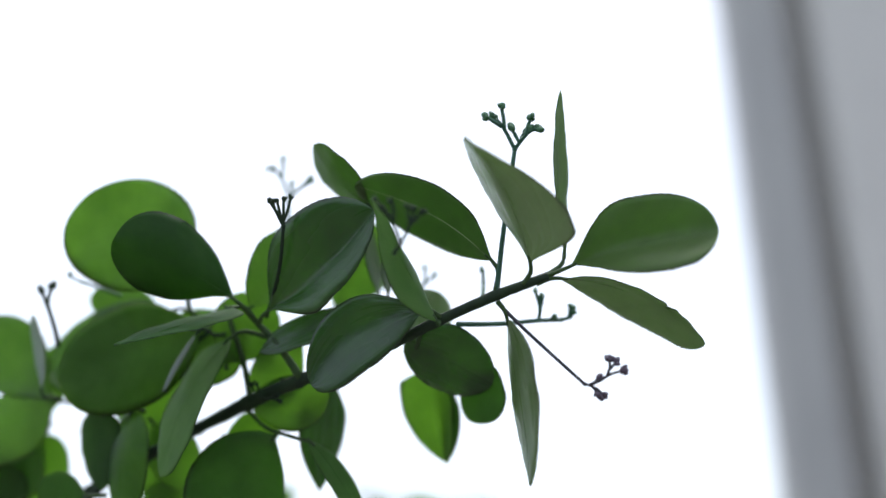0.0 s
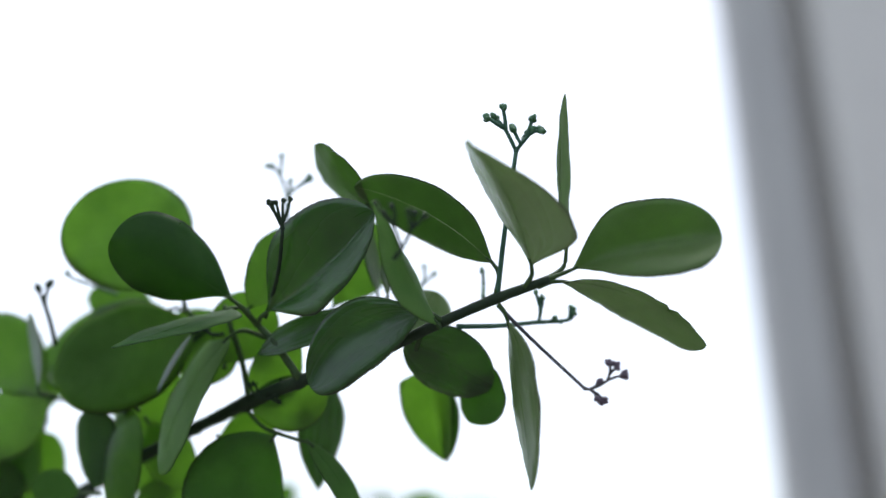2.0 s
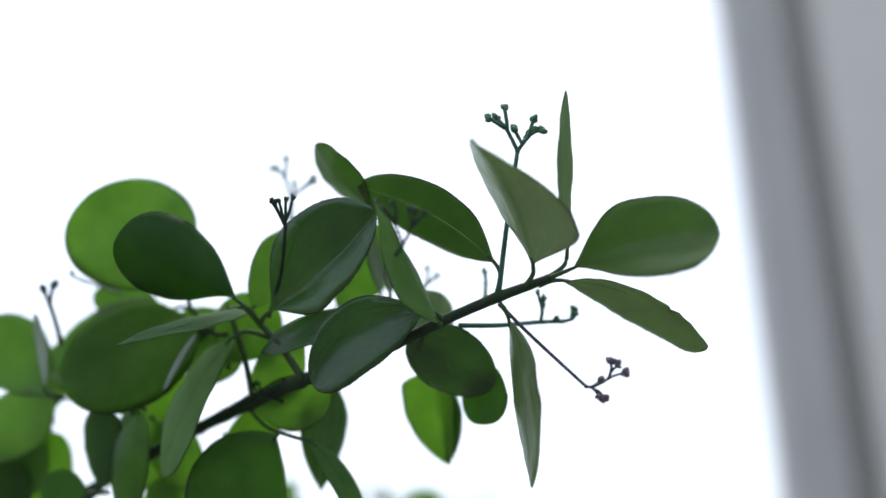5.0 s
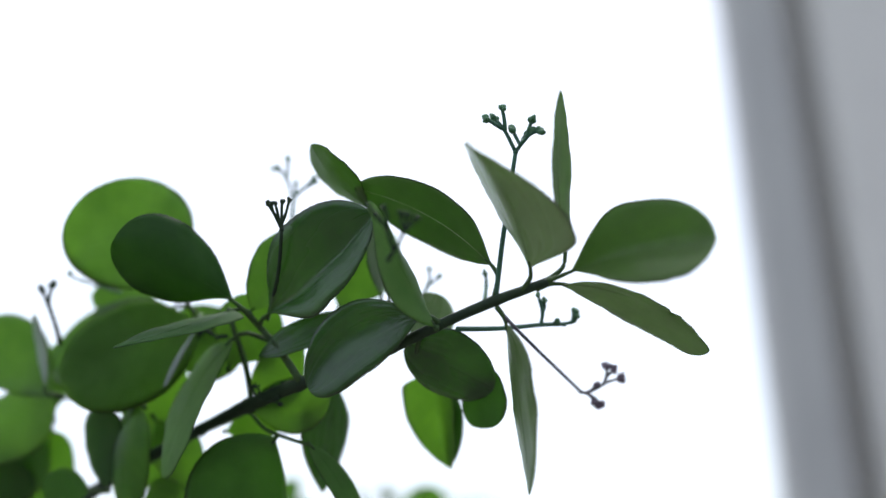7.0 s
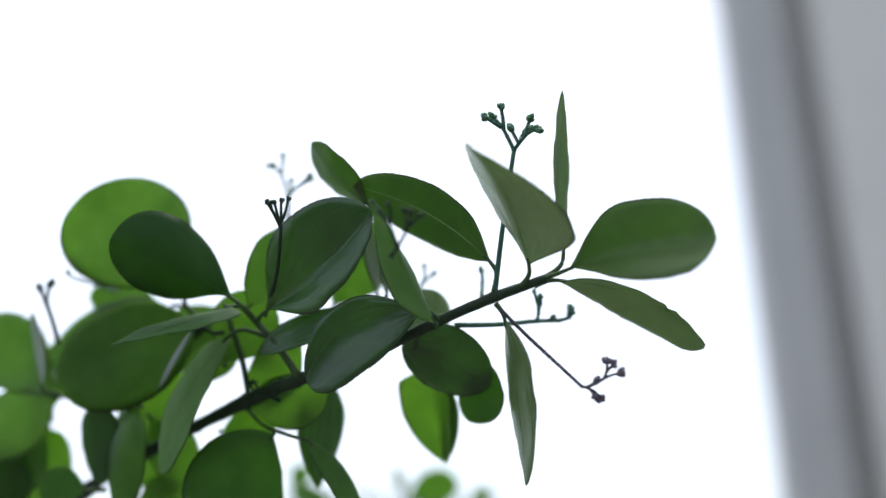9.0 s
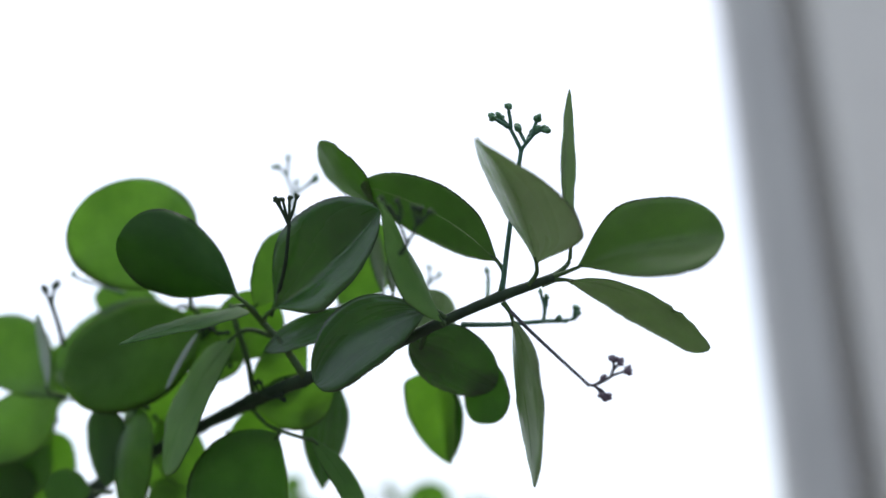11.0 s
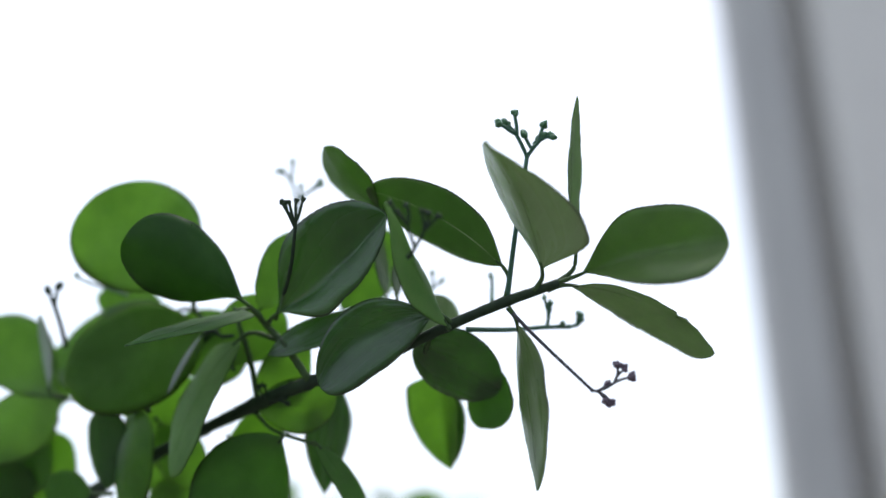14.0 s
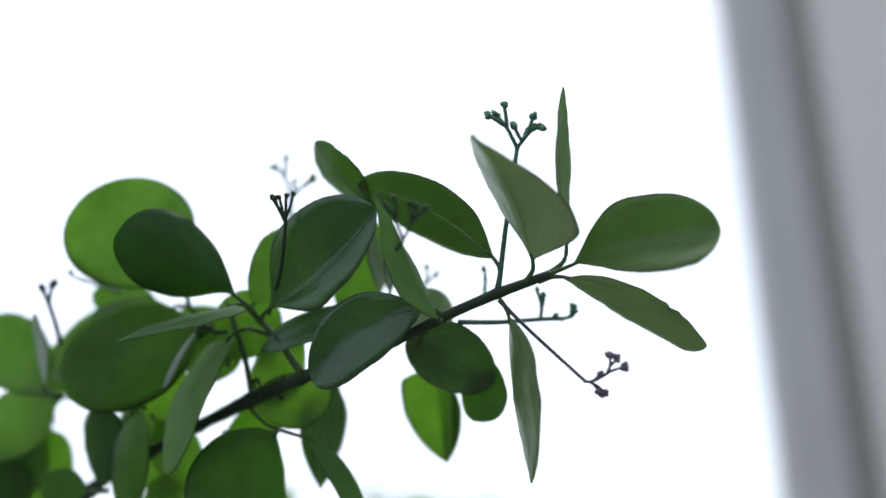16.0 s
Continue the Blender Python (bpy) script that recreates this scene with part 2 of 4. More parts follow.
def leaf(sway, node, base, tip, half, left_half, right_half, bow=0.0, face="under", skin="mature", label="", nibble=0.0, own="", arc=None, fold=1.0, ease=0.6, camber=None):
    """A leaf on its stalk. The blade runs from base to tip; each half has its turn in degrees, the place of
    its greatest width, the fullness of its neck, the point of its end and its share of the width. arc: how far
    the blade arches out of its chord; fold: how much of the turn there is at the base;
    ease: the share of the half width over which it bends into its turn; camber: the backward roll of its rim."""
    at = mm(node)
    base, tip = mm(base) - at, mm(tip) - at
    half, bow = half * 0.001, bow * 0.001
    chord = (tip - base).normalized()
    left = Vector((-chord.z, 0, chord.x)).normalized()
    front = chord.cross(left).normalized()
    if front.y > 0:
        front = -front
    left = (left - chord * left.dot(chord)).normalized()
    if arc is None:
        arc = (-55 if face == "under" else 55) * (tip - base).length
    ctrl = (base + tip) / 2 + left * bow * 2 + front * arc * 0.002
    wave = 1.0 if face == "under" else 1.3
    if camber is None:
        camber = 0.04 if face == "under" else 0.10
    n_u, n_v = 56, 6
    thick = 0.00016
    seed = Vector((rng.uniform(0, 50), rng.uniform(0, 50), rng.uniform(0, 50)))
    al, ar = radians(left_half[0]), radians(right_half[0])
    turn = {-1: al, 1: ar}
    level = {-1: (al - ar) / 2, 1: (ar - al) / 2}
    outward = {-1: left, 1: -left}
    facing = {k: math.cos(turn[k]) * front - math.sin(turn[k]) * outward[k] for k in (-1, 1)}

    def section(side, t):
        """The half blade across, from the midrib to the rim: a smooth bend from the common slope into its own turn."""
        k = fold + (1 - fold) * min(1, t * 1.3)
        x = y = 0.0
        row = [(0.0, 0.0, level[side])]
        for step in range(n_v * 4):
            q = min(1, (step + 0.5) / (n_v * 4) / ease)
            a = level[side] + (turn[side] - level[side]) * k * (0.12 + 0.88 * q * q * (3 - 2 * q))
            x, y = x + math.cos(a) / (n_v * 4), y + math.sin(a) / (n_v * 4)
            if step % 4 == 3:
                row.append((x, y, a))
        c = math.cos(turn[side])
        size = c / x if c > 0.3 and x > 0.1 else 1.0
        return [(a * size, b * (0.5 + 0.5 * size), d) for a, b, d in row]

    middle = (facing[-1] + facing[1])
    middle = middle.normalized() if middle.length > 0.2 else front
    bm = bmesh.new()
    uvs = bm.loops.layers.uv.new("UVMap")
    grid, rib = {}, []
    phase = rng.uniform(0, 1)
    for i in range(n_u + 1):
        t = i / n_u
        t = t if t < 0.5 else 0.5 + 0.5 * math.sin(math.pi * (t - 0.5))
        p = (1 - t) ** 2 * base + 2 * t * (1 - t) * ctrl + t * t * tip
        rib.append(p - middle * (0.00035 if face == "upper" else -0.00012))
        widths = {-1: half * max(0.025, leaf_width(t, *left_half[1:])), 1: half * max(0.025, leaf_width(t, *right_half[1:]))}
        tooth = ((i + phase) % 2) - 0.5 if 0.25 < t < 0.97 else 0
        cuts = {-1: section(-1, t), 1: section(1, t)}
        for j in range(-n_v, n_v + 1):
            side = -1 if j < 0 else 1
            v = abs(j) / n_v
            out, rise, a = cuts[side][abs(j)]
            w = widths[side]
            ww = w * (1 + (0.013 * tooth + 0.02 * noise.noise(seed + Vector((t * 5, side, 0)))) * (v > 0.99))
            if nibble and side < 0 and v > 0.6:
                ww *= 1 - 0.42 * math.exp(-(((t - nibble) / 0.022) ** 2)) - 0.15 * math.exp(-(((t - nibble - 0.08) / 0.03) ** 2))
            q = p + (outward[side] * out + front * rise) * ww
            bend = camber * w * v ** 4
            ripple = wave * half * v * (0.06 * noise.noise(seed + Vector((t * 4.5, v * side * 1.3, 3))) + 0.022 * noise.noise(seed + Vector((t * 13 - 4 * v, v * side * 3, 7))))
            sag = wave * 0.035 * half * noise.noise(seed + Vector((t * 3, 9, v)))
            nrm = math.cos(a) * front - math.sin(a) * outward[side] if j else middle
            q = q - nrm * (bend - ripple - sag)
            for layer in (0, 1):
                o = nrm * (thick if layer == 0 else -thick) * (1.0 - 0.6 * v)
                grid[i, j, layer] = (bm.verts.new(q + o), (t, side * v))
    seen, hidden = (1, 0) if face == "under" else (0, 1)

    def quad(keys, slot):
        f = bm.faces.new([grid[k][0] for k in keys])
        f.material_index, f.smooth = slot, True
        for loop, k in zip(f.loops, keys):
            loop[uvs].uv = grid[k][1]

    for i in range(n_u):
        for j in range(-n_v, n_v):
            a = [(i, j), (i, j + 1), (i + 1, j + 1), (i + 1, j)]
            quad([(*k, 0) for k in a], seen)
            quad([(*k, 1) for k in a[::-1]], hidden)
        for j in (-n_v, n_v):
            quad([(i, j, 0), (i + 1, j, 0), (i + 1, j, 1), (i, j, 1)][:: 1 if j < 0 else -1], hidden)
    for i in (0, n_u):
        for j in range(-n_v, n_v):
            quad([(i, j, 0), (i, j + 1, 0), (i, j + 1, 1), (i, j, 1)][:: -1 if i == 0 else 1], hidden)
    ob = mesh_object("leaf", bm, SKINS[skin], shrub, label)
    bm = bmesh.new()
    tube(bm, rib[: n_u - 4], [(0.00030 if face == "upper" else 0.00021 if skin == "mature" else 0.00012) * (1 - 0.8 * k / n_u) for k in range(n_u - 4)], 6)
    mesh_object("midrib", bm, [VEIN if face == "upper" else RIB if skin == "mature" else SKINS[skin][1]], ob)
    bm = bmesh.new()
    start = Vector((0, 0, 0))
    mid = start.lerp(base, 0.55).lerp(base - (rib[3] - base).normalized() * 0.45 * base.length, 0.55)
    line = spline([start, mid, base, rib[3]], 5)
    tube(bm, line, [0.00105 - 0.0005 * k / (len(line) - 1) for k in range(len(line))], 8)
    mesh_object("petiole", bm, [STALK], ob)
    swaying.append((ob, at, sway, own))


stem("dark green-brown woody branch", [(57.7, -24.0, -9.7), (38.0, -20.0, -17.3), (17.1, -17.0, -26.7), (0.0, -12.0, -35.5), (-18.6, -6.0, -43.9), (-36.1, 2.0, -50.6), (-58.8, 18.0, -61.4), (-79.5, 24.0, -72.2), (-101.0, 32.0, -84.1), (-133.1, 50.0, -104.0), (-166.5, 70.0, -127.6), (-206.6, 95.0, -157.1)], (1.6, 1.95, 2.0, 2.05, 2.2, 2.6, 3.0, 2.3, 2.4, 2.6, 3.0, 3.4), "front")
stem("thin dark branch behind the leaves", [(-64.8, 32.0, -24.2), (-83.5, 38.0, -37.5), (-106.4, 40.0, -59.0), (-124.2, 40.0, -99.2), (-144.6, 56.0, -112.1), (-187.5, 86.0, -141.7), (-210.5, 98.0, -159.3)], (0.8, 1.0, 1.2, 1.4, 1.8, 2.4, 2.8), "rear")
# the front branch: tip leaves
leaf("front", (55.5, -23, -10.4), (65.2, -25, -6.4), (114.9, -46, 6.5), 18.2, (-8, 0.43, 1.2, 0.41, 0.96), (60, 0.71, 1.3, 0.56, 1.1), bow=2.1, skin="olive", ease=0.12, label="broad leaf with a finely toothed rim", own="right")
leaf("front", (53.4, -23, -12.7), (61.7, -23, -10.6), (117.4, -16, -35.6), 17.6, (64, 0.32, 0.91, 0.5, 0.34), (-58, 0.6, 0.99, 0.42), bow=6.0, skin="dusty", nibble=0.7, label="narrow-looking leaf with a nibbled rim", own="low")
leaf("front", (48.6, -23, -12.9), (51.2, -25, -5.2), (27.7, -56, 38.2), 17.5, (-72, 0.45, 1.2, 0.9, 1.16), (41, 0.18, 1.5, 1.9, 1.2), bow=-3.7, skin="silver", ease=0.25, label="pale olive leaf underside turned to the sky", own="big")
leaf("front", (56.6, -22, -10), (64.5, -18, 0.2), (62.7, -26, 59), 14.0, (84, 0.36, 0.97, 0.69), (-64, 0.5, 0.58, 0.82), bow=1.5, skin="pale", label="leaf seen edge-on, standing upright", own="needle")
leaf("front", (39.2, -21, -19.2), (42.6, -22, -25.1), (50.6, -31, -85.4), 14.0, (70, 0.30, 0.85, 0.8, 1.05), (-80, 0.42, 1.2, 0.8), bow=1.4, skin="dusty", label="leaf hanging straight down, edge-on", own="hang")
leaf("front", (38.4, -20, -15.9), (37.3, -15, -4), (-14.8, -1, 24.6), 14.2, (-49, 0.50, 0.85, 0.58, 1.12), (45, 0.44, 0.78, 0.58), bow=-4.5, label="arched leaf with a pale midrib")
leaf("front", (-4.4, 0, 10.3), (-9.5, 4, 17.4), (-31.5, 4, 41.4), 14.1, (-66, 0.65, 0.62, 0.4), (63, 0.47, 0.94, 0.6), bow=2.0, skin="olive", own="up")
leaf("front", (17.5, -18, -26.6), (16.7, -23, -26.4), (-7.4, -30, 18.2), 15.6, (54, 0.36, 0.8, 2.0, 0.78), (-84, 0.75, 0.77, 0.4), bow=0.6, skin="soft", label="pale leaf seen edge-on")
leaf("front", (18.7, -18, -25.6), (11.2, -19, -22.4), (-30.2, -18, -49.7), 14.6, (46, 0.52, 0.9, 0.5, 1.19), (14, 0.45, 0.8, 0.52, 0.86), bow=-6.2, face="upper", arc=-3.5, fold=0.45, ease=0.75, label="glossy leaf with a pale sheen towards its tip")
# the front branch: middle leaves
leaf("front", (-52.8, 8, -28.6), (-48.4, 2, -23.9), (-6.9, -10, 14.7), 21.4, (15, 0.52, 1.14, 0.54), (52, 0.37, 1.4, 0.6, 0.7), bow=-2.0, face="upper", ease=0.14, camber=0.22, label="broad glossy leaf with a clear midrib")
leaf("front", (-53, 8, -29.1), (-61.6, 0, -19), (-105, -12, 3.4), 18.1, (-30, 0.57, 1.4, 0.6), (-24, 0.68, 0.94, 0.4), bow=-1.7, skin="shaded", label="broad dark leaf in shade", own="dark")
leaf("front", (-54.9, 10, -27), (-57, 12, -23.3), (-46.6, 18, 8.2), 13.5, (56, 0.53, 0.8, 1.01), (-57, 0.53, 0.9, 0.68), bow=-3.0, skin="young")
leaf("front", (-67.4, 20, -47.5), (-68.2, 22, -46.6), (-53.8, 24, -18.6), 14.2, (10, 0.5, 1.25, 0.5), (-10, 0.5, 1.25, 0.5), skin="young")
leaf("front", (-23.2, 36, -28), (-25.8, 38, -24.5), (-6.5, 40, 10.2), 15.6, (10, 0.5, 1.25, 0.5), (-25, 0.5, 1.25, 0.5), skin="young")
leaf("front", (-6.5, 22, -23.8), (-6.6, 24, -18.6), (-11, 28, 11.3), 11.5, (76, 0.5, 1.25, 0.5), (-76, 0.5, 1.25, 0.5))
leaf("front", (-2.4, 12, -23.3), (-2.4, 12, -18.1), (-2, 14, -2.5), 9.0, (76, 0.5, 1.25, 0.5), (-76, 0.5, 1.25, 0.5))
leaf("front", (-13.2, -5, -19.2), (-18.2, -2, -21.5), (-52.1, 2, -39.7), 9.4, (52, 0.14, 0.77, 0.65), (-12, 0.6, 1.09, 1.1, 0.63), bow=0.6, face="upper", arc=-3.0, label="dark glossy leaf folded along its midrib")
leaf("front", (-53.3, 10, -29.9), (-62, 2, -22.4), (-100.9, -24, -35.2), 14.9, (81, 0.1, 0.82, 1.1, 1.3), (-79, 0.44, 1.33, 1.1, 1.3), bow=0.5, skin="deep", label="slim leaf seen edge-on", own="left")
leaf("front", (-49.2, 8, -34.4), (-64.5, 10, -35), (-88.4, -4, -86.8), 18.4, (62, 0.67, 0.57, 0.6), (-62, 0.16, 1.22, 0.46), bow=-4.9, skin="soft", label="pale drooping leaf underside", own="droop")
leaf("front", (-46.1, 8, -71.5), (-45.9, 6, -72.3), (-65.2, 2, -119.2), 22.4, (-29, 0.75, 0.99, 0.44), (-4, 0.51, 0.45, 0.4), bow=-3.8, skin="deep", label="broad dark leaf hanging low")
leaf("front", (-33.7, 4, -73.9), (-32.4, 4, -74.6), (-9.9, -4, -112.3), 5.5, (-44, 0.4, 0.6, 0.5), (50, 0.4, 0.6, 0.5), bow=2.6, skin="deep", label="slender arching leaf")
leaf("front", (-21.2, 0, -45.6), (-23.5, 28, -54.3), (-31.1, 30, -99.1), 10.7, (-40, 0.4, 1.4, 1.01), (38, 0.15, 0.91, 1.09, 1.25), bow=-1.6, face="upper", label="dark grey-green glossy leaf")
leaf("front", (-60.2, 18, -62.1), (-58.1, 16, -61.1), (-25.6, 12, -55.7), 11.7, (20, 0.55, 0.8, 0.5), (20, 0.55, 0.8, 0.5), bow=-2.7, skin="young")
leaf("front", (-34.8, 14, -35.7), (-36.2, 16, -37), (-56, 20, -58.9), 10.4, (10, 0.55, 1.25, 0.5), (-10, 0.55, 1.25, 0.5), skin="young")
leaf("front", (2.1, -12, -33.8), (5, -2, -34.5), (38.4, 2, -52.4), 14.0, (25, 0.39, 0.7, 0.6), (-21, 0.48, 0.51, 0.53), bow=0.8, face="upper", label="dark leaf with a curled end")
leaf("front", (10.6, -10, -31.8), (9.7, 12, -38.3), (16.4, 16, -16.3), 10.5, (20, 0.55, 1.25, 0.5), (-20, 0.55, 1.25, 0.5), skin="silver")
leaf("front", (28, 6, -40), (31.6, 7, -41), (33.2, 8, -68.2), 11.2, (45, 0.6, 0.5, 0.42, 1.25), (-20, 0.66, 0.6, 0.42, 0.66), bow=0.6, skin="deep", ease=0.3, label="rounded leaf rolled in along one edge")
leaf("front", (15.5, 16, -40.8), (17.2, 24, -47.9), (21.2, 32, -88.3), 15.7, (74, 0.34, 1.2, 0.8, 1.15), (23, 0.1, 0.45, 0.88), bow=-2.1, skin="young", ease=0.12, label="bright leaf hanging behind the branch, folded along its midrib", own="hang2")
# extra sliver that stands in for the dark folded half of the leaf above
leaf("front", (22.4, 26, -54), (22.9, 27.5, -57.5), (21.2, 30, -87), 3.4, (20, 0.4, 0.6, 0.6), (-20, 0.4, 0.6, 0.6), bow=1.2, face="upper", label="dark strip added for the folded side of the bright leaf", own="hang2")
# the rear branch
leaf("rear", (-85.4, 30, -23), (-87.7, 28, -16), (-125.4, 24, 22), 25.3, (15, 0.63, 1.07, 0.42), (-6, 0.5, 0.9, 0.6), bow=-0.7, skin="young", label="large round bright green leaf", own="round")
leaf("rear", (-81.5, 34, -27.8), (-81.5, 28, -31), (-136.2, 24, -53), 24.0, (30, 0.53, 0.57, 0.43), (-28, 0.49, 0.82, 0.54), bow=0.8, skin="mid", label="large green leaf in the shade of others")
leaf("rear", (-83.9, 40, -27), (-95, 42, -25.4), (-146.7, 46, -51.3), 19.1, (54, 0.75, 1.22, 0.4), (-15, 0.53, 0.72, 0.59), bow=3.3, skin="young")
leaf("rear", (-60.5, 34, -27.8), (-61.6, 32, -29.1), (-88.1, 34, -49.4), 14.9, (20, 0.55, 1.25, 0.5), (-20, 0.55, 1.25, 0.5), skin="young")
leaf("rear", (-85.6, 48, -29.8), (-100.1, 56, -29.1), (-133, 58, -19.4), 9.3, (12, 0.5, 1.25, 0.5), (-14, 0.5, 1.25, 0.5), skin="young")
leaf("rear", (-61.8, 42, -34.2), (-63.7, 42, -35.9), (-94.1, 44, -29.4), 8.1, (18, 0.5, 1.25, 0.5), (-8, 0.5, 1.25, 0.5), skin="young")
leaf("rear", (-140.8, 40, -61.3), (-143.8, 42, -61.6), (-183.7, 50, -36), 22.0, (20, 0.66, 0.94, 0.51, 0.42), (0, 0.57, 1.22, 0.6), bow=3.4, skin="young", label="light green leaf against the sky")
leaf("rear", (-141.9, 40, -61.3), (-146.6, 36, -58.5), (-149.6, 32, -26.8), 5.2, (-48, 0.5, 1.25, 0.5), (48, 0.5, 1.25, 0.5), skin="grey", label="slim leaf with the sky's sheen painted in pale grey")
leaf("rear", (-140.2, 42, -62.8), (-141.9, 40, -62.7), (-181.5, 45, -86), 14.2, (10, 0.5, 1.25, 0.5), (-10, 0.5, 1.25, 0.5), skin="young")
leaf("rear", (-178.9, 50, -118), (-177.5, 50, -113.2), (-161.3, 52, -92.3), 11.6, (10, 0.5, 1.25, 0.5), (-10, 0.5, 1.25, 0.5), skin="deep")
leaf("rear", (-117.9, 30, -99.5), (-126.0, 28, -99.3), (-144.4, 26, -96.8), 7.8, (10, 0.55, 0.9, 0.46), (-10, 0.55, 0.9, 0.46), skin="deep", label="small rounded dark leaf")
leaf("rear", (-122.5, 26, -63.1), (-122.5, 26, -64.7), (-118.1, 24, -96.6), 9.2, (26, 0.25, 0.61, 0.77, 1.4), (-48, 0.27, 0.64, 0.4, 1.4), bow=-1.3, skin="shaded", label="dark leaf hanging in the shade")
leaf("rear", (-101.3, 24, -65.1), (-106.1, 22, -64.2), (-108.9, 18, -110.8), 11.8, (11, 0.47, 0.45, 0.92), (-51, 0.29, 0.55, 0.74), bow=-2.7, skin="young", face="upper")
leaf("rear", (-102.6, 36, -69.1), (-101.2, 36, -70.7), (-85.7, 38, -97.9), 11.8, (10, 0.5, 1.25, 0.5), (-15, 0.5, 1.25, 0.5), skin="young")
leaf("rear", (-110.3, 42, -112.7), (-109.3, 42, -110.3), (-86.4, 46, -99.2), 8.6, (10, 0.5, 1.25, 0.5), (-15, 0.5, 1.25, 0.5), skin="young")
leaf("rear", (-69.9, 28, -74.9), (-70.6, 28, -75.6), (-47.5, 28, -71), 7.9, (10, 0.5, 1.25, 0.5), (-15, 0.5, 1.25, 0.5), skin="young")
leaf("rear", (-89.6, 50, -48), (-90.8, 50, -48), (-115.5, 52, -77.3), 16.0, (10, 0.5, 1.25, 0.5), (-10, 0.5, 1.25, 0.5), skin="young")
leaf("rear", (-157, 58, -126), (-155.4, 57, -121), (-153.0, 56, -78.6), 12.2, (8, 0.6, 1.1, 0.26), (-8, 0.6, 1.1, 0.3), skin="young", label="bright green leaf with a blunt end")
leaf("rear", (-90.4, 54, -77.6), (-91.7, 54, -78.8), (-114.1, 56, -99.9), 14.6, (10, 0.5, 1.25, 0.5), (-10, 0.5, 1.25, 0.5), skin="young")
leaf("rear", (-148.2, 52, -77.3), (-149.4, 52, -77.3), (-181.2, 56, -102.3), 17.5, (10, 0.5, 1.25, 0.5), (-10, 0.5, 1.25, 0.5), skin="young")
leaf("rear", (-150, 58, -76), (-149.4, 57, -70), (-147.6, 58, -41), 6.4, (10, 0.5, 1.0, 0.5), (-10, 0.5, 1.0, 0.5), skin="young")
# added sliver: paints the bright sky reflection along the big green leaf's edge
leaf("rear", (-79, 20, -31.5), (-79.9, 20, -32.8), (-93.1, 18, -56.6), 1.1, (10, 0.5, 0.8, 0.6), (-10, 0.5, 0.8, 0.6), bow=-1.0, skin="grey", label="thin pale sliver for the sky's sheen on a leaf edge")
# side twigs and flower stalks
shoot("rear", "twig", [(-106.4, 40, -59), (-127.1, 46, -64.9), (-137, 47, -64.1), (-141.3, 47, -63.6)], 1.0, 0.7)
shoot("rear", "twig", [(-83.5, 38, -37.5), (-84.3, 36, -28), (-86.3, 32, -21.9)], 0.9, 0.7)
shoot("rear", "twig", [(-124.2, 40, -99.2), (-119, 34, -84), (-106.9, 28, -66.4)], 0.9, 0.7)
shoot("front", "twig", [(-35.6, 0, -49.5), (-44.7, 4, -37.2), (-53, 8, -29.1), (-59.3, 6, -21.9)], 1.6, 1.0)
shoot("front", "twig", [(-57.2, 17, -61.5), (-60.0, 16, -44.9), (-64.8, 16, -30.2), (-67.4, 18, -22.4)], 1.3, 1.0)
shoot("front", "twig", [(-58.8, 18, -63.7), (-51.4, 12, -69.6), (-43, 8, -72.3), (-32.6, 4, -74.6)], 0.9, 0.7)
bud_cluster("front", [(38.8, -20, -16.9), (41.9, -16, 8.6), (46.2, -12, 37.8)], [((46.2, -12, 37.8), (42.3, -11, 45.6), (39.2, -10, 49.6)), ((42.3, -11, 45.6), (42.1, -11, 49.2), (41.4, -11, 53.0)), ((41.4, -11, 46.4), (38.1, -12, 48.4), (36.4, -12, 49.4)), ((46.2, -12, 37.8), (48.8, -13, 41.3), (51.2, -13, 44.1)), ((47.9, -13, 40.4), (46.7, -12, 42.6), (45.6, -12, 44.7)), ((51.2, -13, 44.1), (52.7, -14, 44.9), (53.9, -14, 45.1)), ((50.2, -13, 42.9), (51.1, -13, 46.2), (51.8, -13, 48.5)), ((48.8, -13, 41.3), (48.9, -11, 42.6), (49.6, -11, 43.7))], bud=1.3, label="upright green flower bud cluster on a long stalk")
bud_cluster("front", [(39.4, -21, -19.8), (51.2, -25, -31.4), (69.8, -33, -48.4)], [((69.8, -33, -48.4), (72.4, -33, -49.2), (74.6, -33, -51.8)), ((71.4, -33, -48.8), (73.2, -33, -47.8), (74.3, -33, -46.9)), ((72.4, -33, -49.2), (74.6, -33, -50.4), (76.0, -33, -51.9)), ((72.0, -33, -48.6), (75.0, -34, -47.2), (78.9, -35, -44.7), (82.6, -36, -43.4)), ((77.6, -35, -45.4), (78.6, -35, -42.5), (78.6, -35, -39.8)), ((78.5, -35, -43.0), (79.6, -35, -41.8), (80.4, -35, -41.0))], size=0.72, bud=1.65, label="brownish flower bud cluster on a drooping stalk", own="brown")
bud_cluster("front", [(24.5, -10, -28.2), (40.9, -2, -28.5), (56.6, 5, -27.6), (65.7, 8, -27.5)], [((65.7, 8, -27.5), (68.9, 9, -26.5), (69.5, 10, -23.4)), ((68, 9, -27.1), (69.9, 10, -26.5), (70.4, 10, -25.6)), ((56.6, 5, -27.6), (57.3, 5, -22.9), (55.9, 5, -17.4)), ((57, 5, -22.9), (58, 6, -21.4), (58, 6, -19.7)), ((58.8, 5, -27.6), (60.7, 6, -27.6), (61.5, 6, -27.2))], label="small green bud cluster on a level stalk")
